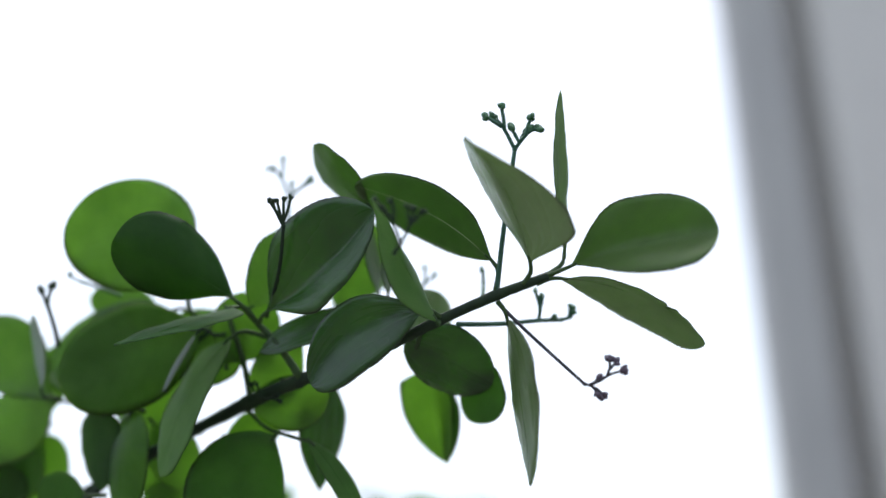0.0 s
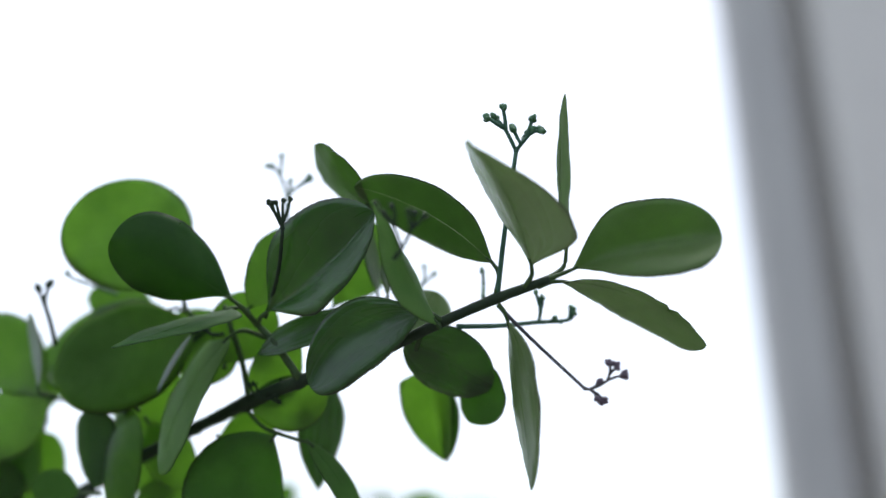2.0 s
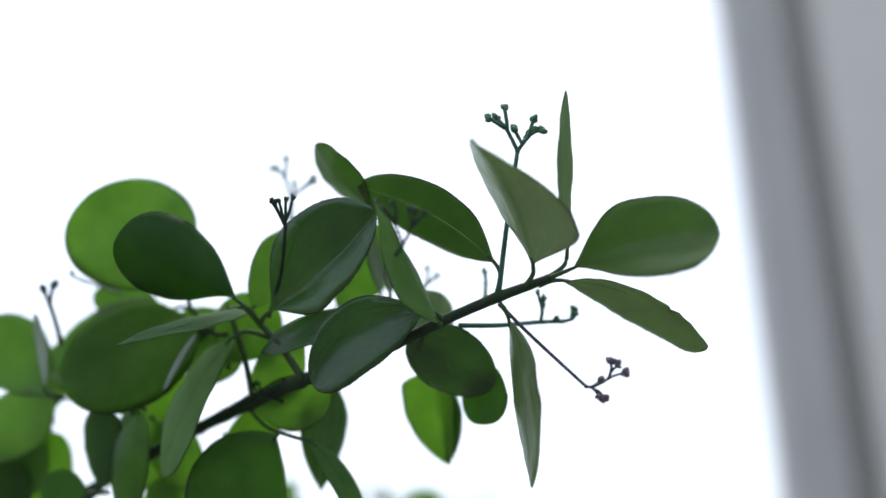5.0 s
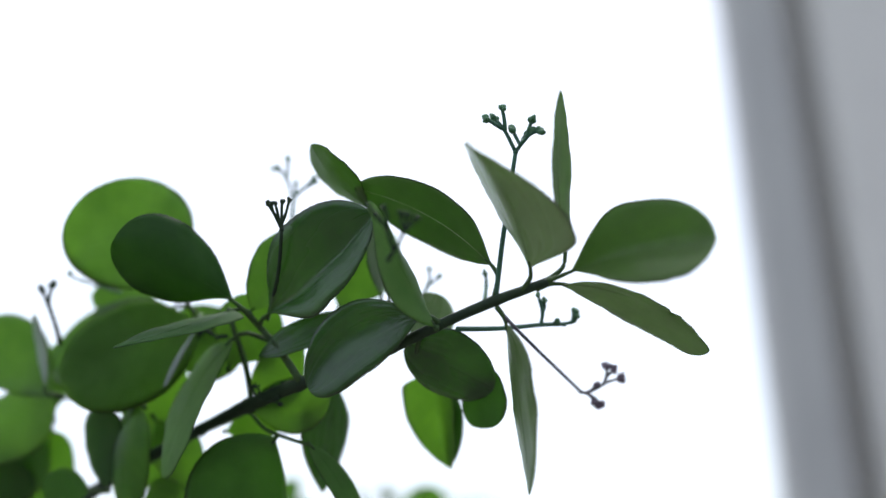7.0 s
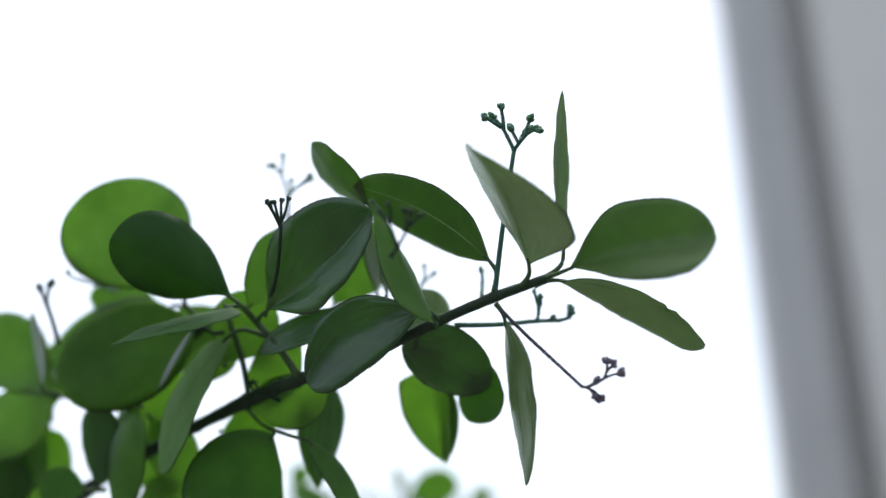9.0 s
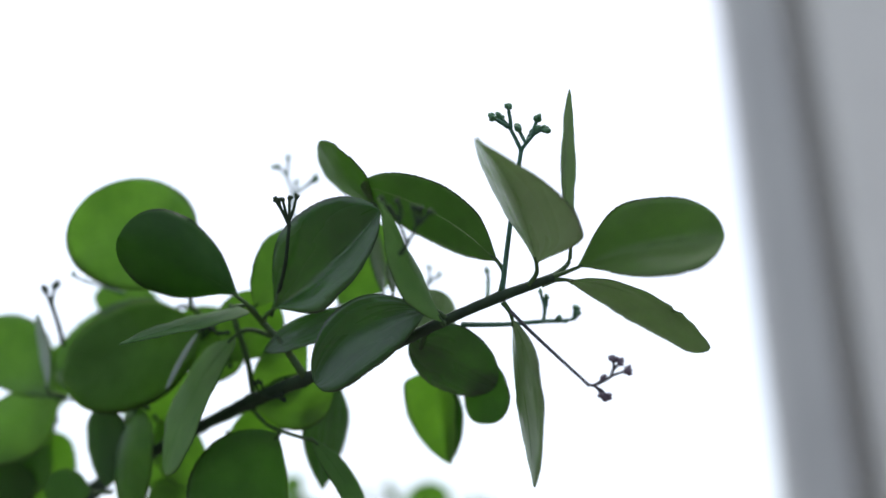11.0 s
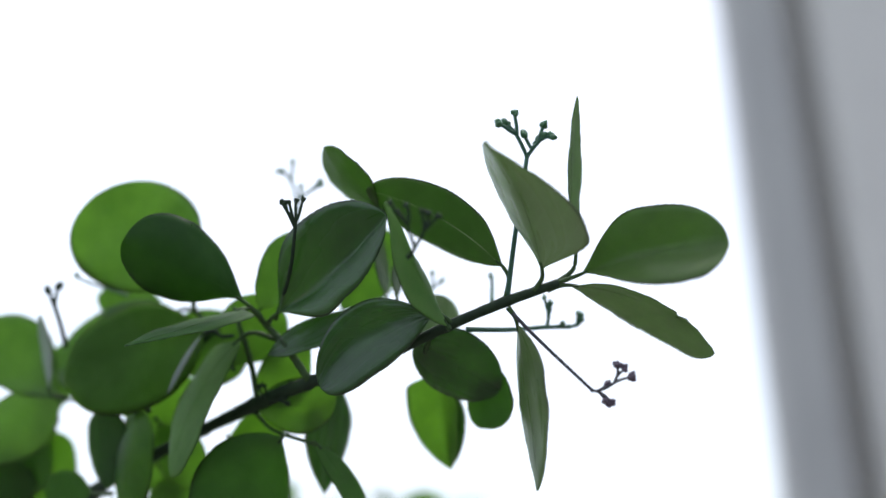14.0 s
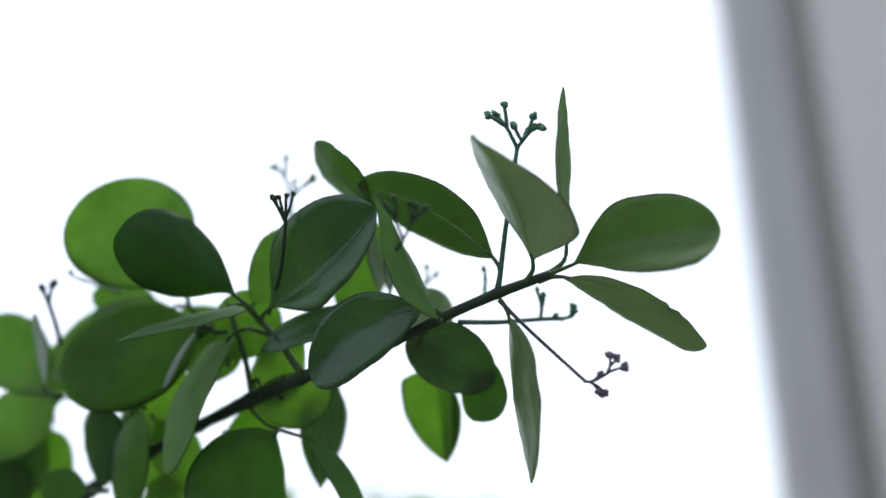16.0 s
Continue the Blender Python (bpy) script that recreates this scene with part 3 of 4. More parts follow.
bud_cluster("front", [(8.5, 35, -20.9), (10.8, 38, -15.6)], [((10.8, 38, -15.6), (12.4, 39, -11.6), (12, 39, -8.3)), ((11.5, 38, -14.4), (13.8, 40, -12.5), (15.7, 40, -10.7))], size=0.8)
bud_cluster("front", [(35, 5, -18.5), (35.6, 16, -13.3)], [((35.6, 16, -13.3), (35.6, 16, -11.1), (35.3, 16, -9.3))], size=0.9)
bud_cluster("front", [(-49.7, 8, -26.4), (-43.1, -8, -8.4), (-40.6, -15, 8.7)], [((-40.6, -15, 8.7), (-43.2, -15, 13.9), (-45.5, -15, 17.7)), ((-41.3, -15, 10.4), (-42.1, -15, 14.6), (-42.9, -15, 17.5)), ((-40.6, -15, 8.7), (-40.6, -15, 12.9), (-40.6, -15, 18.2)), ((-40.6, -15, 10.8), (-39.1, -15, 14.6), (-38.1, -15, 18.6)), ((-42.1, -15, 12.5), (-43.7, -16, 15.4), (-44.1, -16, 17.3))], size=0.78, label="dark flower bud cluster on a long stalk", own="dusk")
bud_cluster("front", [(-45.9, 44, 5), (-45.6, 46, 21.8)], [((-45.6, 46, 21.8), (-48.2, 47, 29.5), (-51.2, 48, 33.9)), ((-48.6, 47, 31), (-48.3, 48, 34.4), (-48.1, 48, 38)), ((-50.7, 48, 33.2), (-52.1, 48, 33.9), (-53.1, 48, 34.1)), ((-45.6, 46, 21.8), (-41.1, 40, 25.3), (-36.3, 37, 28)), ((-44, 44, 23.1), (-44.1, 43, 25), (-43.8, 43, 27.2)), ((-40, 39, 26), (-38, 38, 27.6), (-36.5, 37, 29.4))], size=0.9, label="bluish-green bud cluster in the background of the branch")
bud_cluster("front", [(1.8, -52, -1.7), (4.2, -55, 1.7)], [((4.2, -55, 1.7), (7.3, -56, 7.9), (6.5, -56, 13.3)), ((6.9, -56, 7.5), (9.6, -56, 10.2), (11.2, -56, 11.9)), ((4.2, -55, 1.7), (1.5, -56, 9.4), (-0.9, -56, 13.3)), ((0.8, -56, 10.6), (-2.3, -56, 13.6), (-3.8, -56, 16.3)), ((1.9, -56, 9.4), (1.9, -56, 13.3), (1.5, -56, 15.6)), ((7.3, -56, 8.6), (8.4, -55, 10.8), (8.8, -55, 12.5))], size=0.8, label="dark flower bud cluster in front of an arched leaf")
bud_cluster("rear", [(-140.5, 38, -40), (-141.0, 34, -32.5), (-143.5, 32, -22.8)], [((-143.5, 32, -22.8), (-144.9, 32, -19.9), (-145.6, 32, -18.2)), ((-143.5, 32, -22.8), (-143.0, 32, -19.2), (-142.2, 32, -16.6))], size=1.05, bud=1.5, label="small dark bud cluster standing above the leaves")
bud_cluster("front", [(-50.3, 12, -55.7), (-53.3, 10, -57.7)], [((-53.3, 10, -57.7), (-54.9, 10, -55.5), (-55.8, 10, -53.7)), ((-53.3, 10, -57.7), (-53.3, 10, -54.4), (-54.3, 9, -52.7)), ((-53.3, 10, -57.7), (-49.7, 8, -58.4), (-45.9, 6, -57.2)), ((-47.3, 7, -57.8), (-45, 6, -55), (-43.2, 6, -51.9)), ((-47.3, 7, -57.8), (-45.9, 6, -58.6), (-45, 6, -59))], size=0.7, label="tiny dark bud cluster close to the stem")
bud_cluster("front", [(-67.4, 18, -33.8), (-71.5, 18, -34.2)], [((-71.5, 18, -34.2), (-73.8, 18, -33.3), (-76.1, 18, -31.5)), ((-73.3, 18, -33.8), (-74.7, 18, -31.9), (-77, 18, -31.9))], size=0.9, label="dark bud cluster among the leaves")
bud_cluster("rear", [(-116, 42, -19), (-124, 38, -15.5), (-130.1, 34, -13.2)], [((-130.1, 34, -13.2), (-132.4, 33, -12.2), (-134.3, 33, -11))], size=0.7)
# a low twig far behind, in its own sway
leaf("low", (-5.8, 202.0, -136.5), (-8.4, 198.8, -133.5), (20.3, 195.6, -122.0), 11.0, (20, 0.58, 1.25, 0.5), (-15, 0.58, 1.25, 0.5), skin="young", label="light green leaf far out of focus")
leaf("low", (-62.2, 196.9, -129.3), (-63.9, 195.6, -126.1), (-66.2, 195.6, -112.0), 6.6, (25, 0.58, 1.25, 0.5), (-25, 0.58, 1.25, 0.5), skin="young")
leaf("low", (-6.9, 203.3, -135.7), (-8.2, 202.0, -131.8), (-13.9, 208.4, -117.1), 3.7, (40, 0.5, 1.25, 0.5), (-45, 0.5, 1.25, 0.5), skin="silver")
leaf("low", (-37.6, 198.8, -138.2), (-44.9, 198.2, -136.0), (-72.0, 196.9, -126.5), 6.5, (30, 0.58, 1.25, 0.5), (-30, 0.58, 1.25, 0.5), skin="young")
leaf("low", (23.8, 208.4, -142.1), (26.4, 208.4, -138.2), (39.2, 211.0, -131.2), 5.9, (30, 0.58, 1.25, 0.5), (-30, 0.58, 1.25, 0.5), skin="young")
shoot("low", "twig", [(-206.6, 95, -157.1), (-160.0, 110.0, -168.0), (-69.6, 131.6, -152.3), (-37.6, 198.8, -143.4), (-6.9, 203.3, -140.8), (23.8, 208.4, -144.6)], 2.2, 0.8)
shoot("low", "twig", [(-69.6, 131.6, -152.3), (-62.8, 186.0, -138.2), (-62.2, 196.9, -129.3)], 1.0, 0.7)


def trunk():
    """The main stem from the ground up to where the two branches leave it."""
    joint = REST @ mm((-206.6, 95.0, -157.1))
    line = spline([Vector((0, 0, 0)), Vector((0.012, -0.01, 0.25)), Vector((-0.01, 0.01, 0.55)), joint.lerp(Vector((0, 0, 0.8)), 0.35) + Vector((0, 0, -0.03)), joint], 8)
    bm = bmesh.new()
    tube(bm, line, [0.011 - 0.0065 * k / (len(line) - 1) for k in range(len(line))], 10, 0, 0.15)
    mesh_object("trunk", bm, [BARK], shrub, "slim woody main stem rising from the ground")


trunk()

# ---- setting ----
def box(bm, x0, x1, y0, y1, z0, z1, edge=0.0, slot=0):
    made = bmesh.ops.create_cube(bm, size=1.0)["verts"]
    for v in made:
        v.co = Vector(((x0 + x1) / 2 + v.co.x * (x1 - x0), (y0 + y1) / 2 + v.co.y * (y1 - y0), (z0 + z1) / 2 + v.co.z * (z1 - z0)))
    if edge:
        edges = list({e for v in made for e in v.link_edges})
        bmesh.ops.bevel(bm, geom=edges, offset=edge, segments=3, affect="EDGES", profile=0.5)


def setting_piece(name, boxes, mat, label, category, edge=0.0):
    bm = bmesh.new()
    for b in boxes:
        box(bm, *b, edge)
    ob = mesh_object(name, bm, [mat])
    return tagged(ob, label, category, kind="structure")


WALL_Y = 1.15
setting_piece("trim", [(0.329, 0.388, WALL_Y - 0.02, WALL_Y + 0.035, 0.0, 3.2)], PAINT, "grey-white painted upright casing at the wall's end", "casing", 0.006)
setting_piece("wall_east", [(0.416, 2.6, WALL_Y - 0.03, WALL_Y + 0.20, 0.0, 3.2), (0.380, 0.42, WALL_Y + 0.03, WALL_Y + 0.18, 0.0, 3.2)], PLASTER, "light grey plastered wall beside the shrub", "wall", 0.004)
# unseen wall behind the camera, added to darken what the leaves mirror
setting_piece("added_wall_south", [(-9.0, 9.0, -8.2, -8.0, 0.0, 3.2)], DULL, "unseen dark wall added behind the camera to dim reflections", "wall")

bm = bmesh.new()
bmesh.ops.create_grid(bm, x_segments=24, y_segments=24, size=600)
tagged(mesh_object("ground", bm, [PAVING]), "bare brown-grey ground around the shrub", "ground", kind="structure")


def far_tree(x, y, height, radius, seed):
    """A small tree: tapered trunk, limbs and a crown of many leaves with gaps."""
    r = random.Random(seed)
    tree = tagged(new("tree"), "distant leafy green tree, far out of focus", "tree", "trees beyond the wall")
    tree.location = (x, y, 0)
    bm = bmesh.new()
    top = Vector((r.uniform(-0.1, 0.1), r.uniform(-0.1, 0.1), height * 0.8))
    tube(bm, spline([(0, 0, 0), top * 0.4 + Vector((0.05, 0, 0)), top], 6), [0.06 * (1 - 0.75 * k / 12) for k in range(13)], 8, 0, 0.2)
    ends = []
    for k in range(14):
        a, h = r.uniform(0, 6.28), r.uniform(0.4, 0.95)
        end = Vector((math.cos(a) * radius * r.uniform(0.4, 0.85), math.sin(a) * radius * r.uniform(0.4, 0.85), height * r.uniform(0.5, 0.97)))
        tube(bm, spline([top * h, (top * h).lerp(end, 0.5) + Vector((0, 0, 0.05)), end], 4), [0.02 * (1 - 0.08 * i) for i in range(9)], 6)
        ends.append(end)
    mesh_object("trunk", bm, [FAR_BARK], tree)
    bm = bmesh.new()
    for end in ends + [top]:
        for c in range(9):
            clump = end + Vector([r.gauss(0, radius * 0.22) for _ in range(3)])
            clump.z = min(clump.z, height - 0.04)
            for q in range(26):
                p = clump + Vector([r.gauss(0, 0.06) for _ in range(3)])
                d = Vector([r.uniform(-1, 1) for _ in range(3)]).normalized()
                u = d.orthogonal().normalized()
                s = r.uniform(0.02, 0.04)
                w = d.cross(u)
                vs = [bm.verts.new(p + o) for o in (-u * s, w * s * 0.5 + d * s * 0.1, u * s, -w * s * 0.5 + d * s * 0.1)]
                bm.faces.new(vs)
    mesh_object("crown", bm, [FAR_LEAF], tree)
    return tree


near_tree = far_tree(-0.05, 6.4, 2.22, 0.45, 3)
side_tree = far_tree(-1.3, 6.2, 2.2, 0.40, 8)


# ---- what moves: the wind sways the branches and single leaves ----
FRONT_SWAY = [
    (0, 0.7, 0.1, -0.3, -0.36, 0.02, 0.60),
    (0.2, 0.1, -1.0, -0.7, 0.10, 0.20, -1.01),
    (0.5, -2.3, -0.5, 1.6, -0.38, -0.40, 0.35),
    (0.8, -0.8, -1.3, 0.1, 0.23, -0.02, -1.17),
    (1, -3.5, -1.1, 2.9, 0.25, -0.52, 0.09),
    (1.2, -1.5, -1.0, 1.3, 0.01, -0.32, -0.92),
    (1.5, 0.5, -1.3, 0.4, -0.24, 0.04, 1.12),
    (1.8, 0.5, -2.3, -1.2, 0.70, 0.32, -0.52),
    (2, 0.8, -2.9, -0.7, 0.94, 0.24, 0.95),
    (2.2, -0.2, -1.3, 0.2, 0.32, -0.03, -0.69),
    (2.5, 2.7, -0.8, -1.5, 0.34, 0.37, 0.92),
    (2.8, 3.0, 0.2, -1.7, 0.21, 0.55, 0.81),
    (3, 3.5, 1.3, -2.0, 0.30, 0.64, 1.37),
    (3.2, 5.0, 0.1, -3.6, 0.42, 1.10, 1.26),
    (3.5, 0.0, -0.0, -0.0, -0.00, 0.00, -0.00),
    (3.8, 3.8, 0.1, -3.0, 0.22, 0.91, 0.46),
    (4, 2.0, 2.1, -0.5, -0.58, 0.37, 0.89),
    (4.2, 0.6, 0.4, -0.0, -0.25, 0.11, 0.30),
    (4.5, 3.8, 0.4, -2.4, 0.00, 0.82, 1.17),
    (4.8, -0.1, -0.3, 0.2, -0.07, 0.03, -0.27),
    (5.1, 2.2, 0.1, -0.9, -0.07, 0.37, 0.54),
    (5.5, -0.6, -0.4, 0.9, -0.09, -0.18, -0.39),
    (5.9, 3.1, -0.1, -1.5, 0.28, 0.61, 0.73),
    (6.3, -3.4, -1.7, 1.8, 0.37, -0.57, -1.19),
    (6.5, 5.5, -0.3, -3.8, 0.90, 1.17, 0.49),
    (6.8, -2.5, -1.2, 3.3, -0.16, -0.85, -0.67),
    (7, 1.0, -4.7, -1.5, 0.79, 0.19, -1.81),
    (7.2, 5.1, -1.8, -3.5, 0.72, 1.09, -0.15),
    (7.4, 0.0, -0.4, 2.0, -0.31, -0.40, -0.22),
    (7.5, -1.0, -2.3, 0.2, 0.74, -0.12, -1.82),
    (7.7, 2.8, 2.2, -0.9, -0.64, 0.41, 0.82),
    (7.8, 3.6, 5.0, -0.1, -1.54, 0.28, 1.87),
    (8, 4.4, 10.2, 4.0, -3.71, -0.38, 6.35),
    (8.2, 3.9, 5.0, -1.3, -1.31, 0.61, 2.32),
    (8.5, 5.7, 2.5, -1.8, -0.56, 1.00, 2.09),
    (8.8, 4.1, -0.2, -3.0, 0.42, 0.99, 0.75),
    (9, 0.2, -0.9, -0.3, 0.85, 0.28, 0.11),
    (9.2, 0.8, 0.7, 2.7, -0.62, -0.35, 1.00),
    (9.5, 4.4, 0.8, -1.2, 0.08, 0.67, 1.34),
    (9.8, -0.1, -1.0, 0.2, 0.17, -0.01, -0.53),
    (10.1, 2.3, 0.2, -0.7, 0.06, 0.33, 0.76),
    (10.5, -2.2, -0.3, 2.5, -0.16, -0.66, -0.22),
    (10.9, 3.4, -0.2, -0.9, 0.03, 0.71, 0.84),
    (11.3, -0.8, -0.8, 3.7, -0.92, -0.80, 0.31),
    (11.5, 8.4, -1.4, -6.2, 1.12, 2.06, 1.29),
    (11.6, 6.0, -1.1, -4.3, 0.55, 1.45, 1.39),
    (11.8, -7.6, -0.2, 8.0, -1.36, -2.01, -0.03),
    (12, -0.7, 0.4, 3.5, -1.39, -1.03, 1.31),
    (12.2, 8.0, 1.2, -4.3, -0.54, 1.55, 2.03),
    (12.5, -5.2, -0.4, 4.7, -0.84, -1.30, -1.06),
    (12.8, 8.5, 1.4, -4.7, -0.35, 1.69, 2.08),
    (13, -2.0, 1.9, 2.8, -1.18, -0.03, 0.09),
    (13.2, -7.9, -1.2, 5.3, -0.44, -1.41, -1.80),
    (13.5, 3.3, 1.8, -0.3, -0.54, 0.05, 1.68),
    (13.8, 1.3, -0.4, -1.3, 0.14, 0.51, 0.42),
    (14, 4.7, 1.5, -2.0, -0.70, 1.02, 1.46),
    (14.2, 2.5, 0.3, -0.8, -0.24, 0.50, 1.34),
    (14.5, 1.8, 0.3, 0.2, -0.46, 0.28, 0.73),
    (14.8, -0.1, 0.5, 1.7, -0.67, -0.17, 0.26),
    (15, 0.0, 0.2, 1.5, -0.79, 0.03, -0.03),
    (15.2, 1.2, 0.6, 0.5, -0.63, 0.16, 0.44),
    (15.5, -0.3, 1.2, 2.1, -1.19, -0.22, 0.40),
    (15.8, 0.9, 0.6, 0.5, -0.62, 0.20, 0.57),
    (16, 1.5, 1.1, 0.5, -0.79, 0.31, 0.52),
]
REAR_SWAY = [
    (0, 2.6, -2.0, -0.9, -0.97, 0.51, 0.93),
    (0.2, 3.3, -1.6, 2.5, -0.43, -0.69, 0.68),
    (0.5, 0.2, -1.8, 1.8, -1.20, -0.20, 1.70),
    (0.8, 3.0, -1.8, 3.9, -0.60, -0.99, 1.06),
    (1, -1.1, -2.4, 3.4, -1.18, -0.34, 1.64),
    (1.2, 2.1, -1.9, 4.6, -0.55, -1.15, 0.98),
    (1.5, 2.0, -1.9, -1.2, -0.89, 0.93, 1.33),
    (1.8, 2.4, -1.2, 0.5, -0.45, -0.00, 0.24),
    (2, 0.3, -1.0, -1.9, -0.80, 1.10, 0.22),
    (2.2, 1.7, -0.8, 2.5, -0.50, -0.65, -0.36),
    (2.5, 2.7, -1.0, -3.0, -1.08, 1.27, -0.10),
    (2.8, 2.8, -1.3, -2.3, -0.56, 0.91, -0.48),
    (3, 3.4, -1.8, -3.5, -0.64, 1.40, -0.40),
    (3.2, 4.1, -1.0, -5.9, -0.36, 2.07, -0.27),
    (3.5, -0.0, 0.1, 0.3, -0.33, -0.09, -0.07),
    (3.8, 4.2, -1.0, -3.2, -0.02, 1.15, 0.13),
    (4, 3.6, -2.0, -1.1, -0.24, 0.61, 0.54),
    (4.2, 1.9, -1.8, 0.3, -0.17, 0.20, 0.44),
    (4.5, 4.3, -1.6, -4.2, -0.21, 1.71, 0.46),
    (4.8, 1.7, -1.4, 1.2, -0.17, -0.04, 0.19),
    (5.1, 1.9, -0.5, -1.6, -0.15, 0.63, 0.09),
    (5.5, -0.1, -0.4, 2.0, -0.14, -0.52, -0.05),
    (5.9, 2.5, -0.7, -2.4, -0.60, 0.90, 0.03),
    (6.3, -2.8, -0.4, 4.4, -0.68, -1.26, -0.11),
    (6.5, 4.5, -0.1, -3.8, -0.45, 1.22, -0.36),
    (6.8, -2.8, -0.1, 3.4, -0.34, -0.93, 0.10),
    (7, 0.4, 0.3, 1.0, 0.31, -0.46, -0.00),
    (7.2, 3.5, 0.8, -4.4, 0.01, 1.45, -0.51),
    (7.4, -1.4, 1.2, 1.4, -0.75, -0.07, -0.76),
    (7.5, -1.8, 1.7, -0.4, -0.68, 0.17, -1.29),
    (7.7, 3.7, -1.7, 0.1, -0.72, 0.20, 0.12),
    (7.8, 5.7, -3.3, 1.0, -0.72, -0.08, 0.73),
    (8, 9.1, -7.2, 1.7, -1.66, 0.71, 2.83),
    (8.2, 7.4, -4.9, 0.1, -0.49, 0.24, 1.42),
    (8.5, 6.6, -2.4, -2.8, -0.35, 1.24, 0.70),
    (8.8, 4.1, -0.5, -3.3, -0.09, 1.23, -0.00),
    (9, -1.2, 0.9, 0.2, 0.18, 0.04, -0.58),
    (9.2, 0.3, 0.6, 0.3, -0.29, 0.55, -0.16),
    (9.5, 2.6, 0.6, -2.7, -0.18, 1.06, -0.17),
    (9.8, 0.1, 0.3, 1.1, 0.10, -0.32, -0.19),
    (10.1, 1.5, 0.1, -2.2, -0.05, 0.84, 0.03),
    (10.5, -1.8, 0.0, 3.2, -0.17, -0.79, 0.10),
    (10.9, 2.5, 0.2, -0.3, -0.09, 0.05, 0.07),
    (11.3, -0.4, 0.0, 4.3, -0.08, -1.34, 0.19),
    (11.5, 6.0, 0.3, -5.3, 0.64, 1.35, -0.08),
    (11.6, 4.7, 0.3, -6.0, 0.35, 1.86, -0.03),
    (11.8, -6.6, -0.1, 8.8, -0.68, -2.32, 0.42),
    (12, -0.7, 0.1, 2.3, -0.48, -0.34, 0.13),
    (12.2, 6.3, 0.6, -6.8, 0.11, 2.14, 0.40),
    (12.5, -3.5, 0.7, 7.1, 0.30, -2.14, 1.22),
    (12.8, 6.7, 0.7, -7.7, 0.36, 2.40, 1.01),
    (13, -1.3, 0.4, 3.4, 0.02, -0.73, 0.90),
    (13.2, -5.4, 0.3, 9.7, -0.22, -2.87, 0.76),
    (13.5, 2.9, 0.4, -1.2, 0.01, 0.39, 0.36),
    (13.8, 1.0, 0.3, 0.5, 0.11, -0.18, 0.19),
    (14, 3.5, 0.3, -2.5, 0.21, 0.76, 0.06),
    (14.2, 1.5, 0.3, -0.9, 0.01, 0.40, 0.47),
    (14.5, 1.5, 0.4, 1.0, 0.17, -0.21, 0.66),
    (14.8, 0.2, 0.4, 2.1, 0.08, -0.51, 0.66),
    (15, -0.0, 0.5, 1.9, 0.23, -0.42, 0.58),
    (15.2, 1.3, 0.4, 0.6, 0.08, -0.08, 0.66),
    (15.5, 0.2, 0.2, 2.7, -0.03, -0.61, 0.75),
    (15.8, 0.9, 0.1, 0.2, -0.19, 0.20, 0.49),
    (16, 1.0, 0.2, 0.2, 0.04, 0.07, 0.09),
]
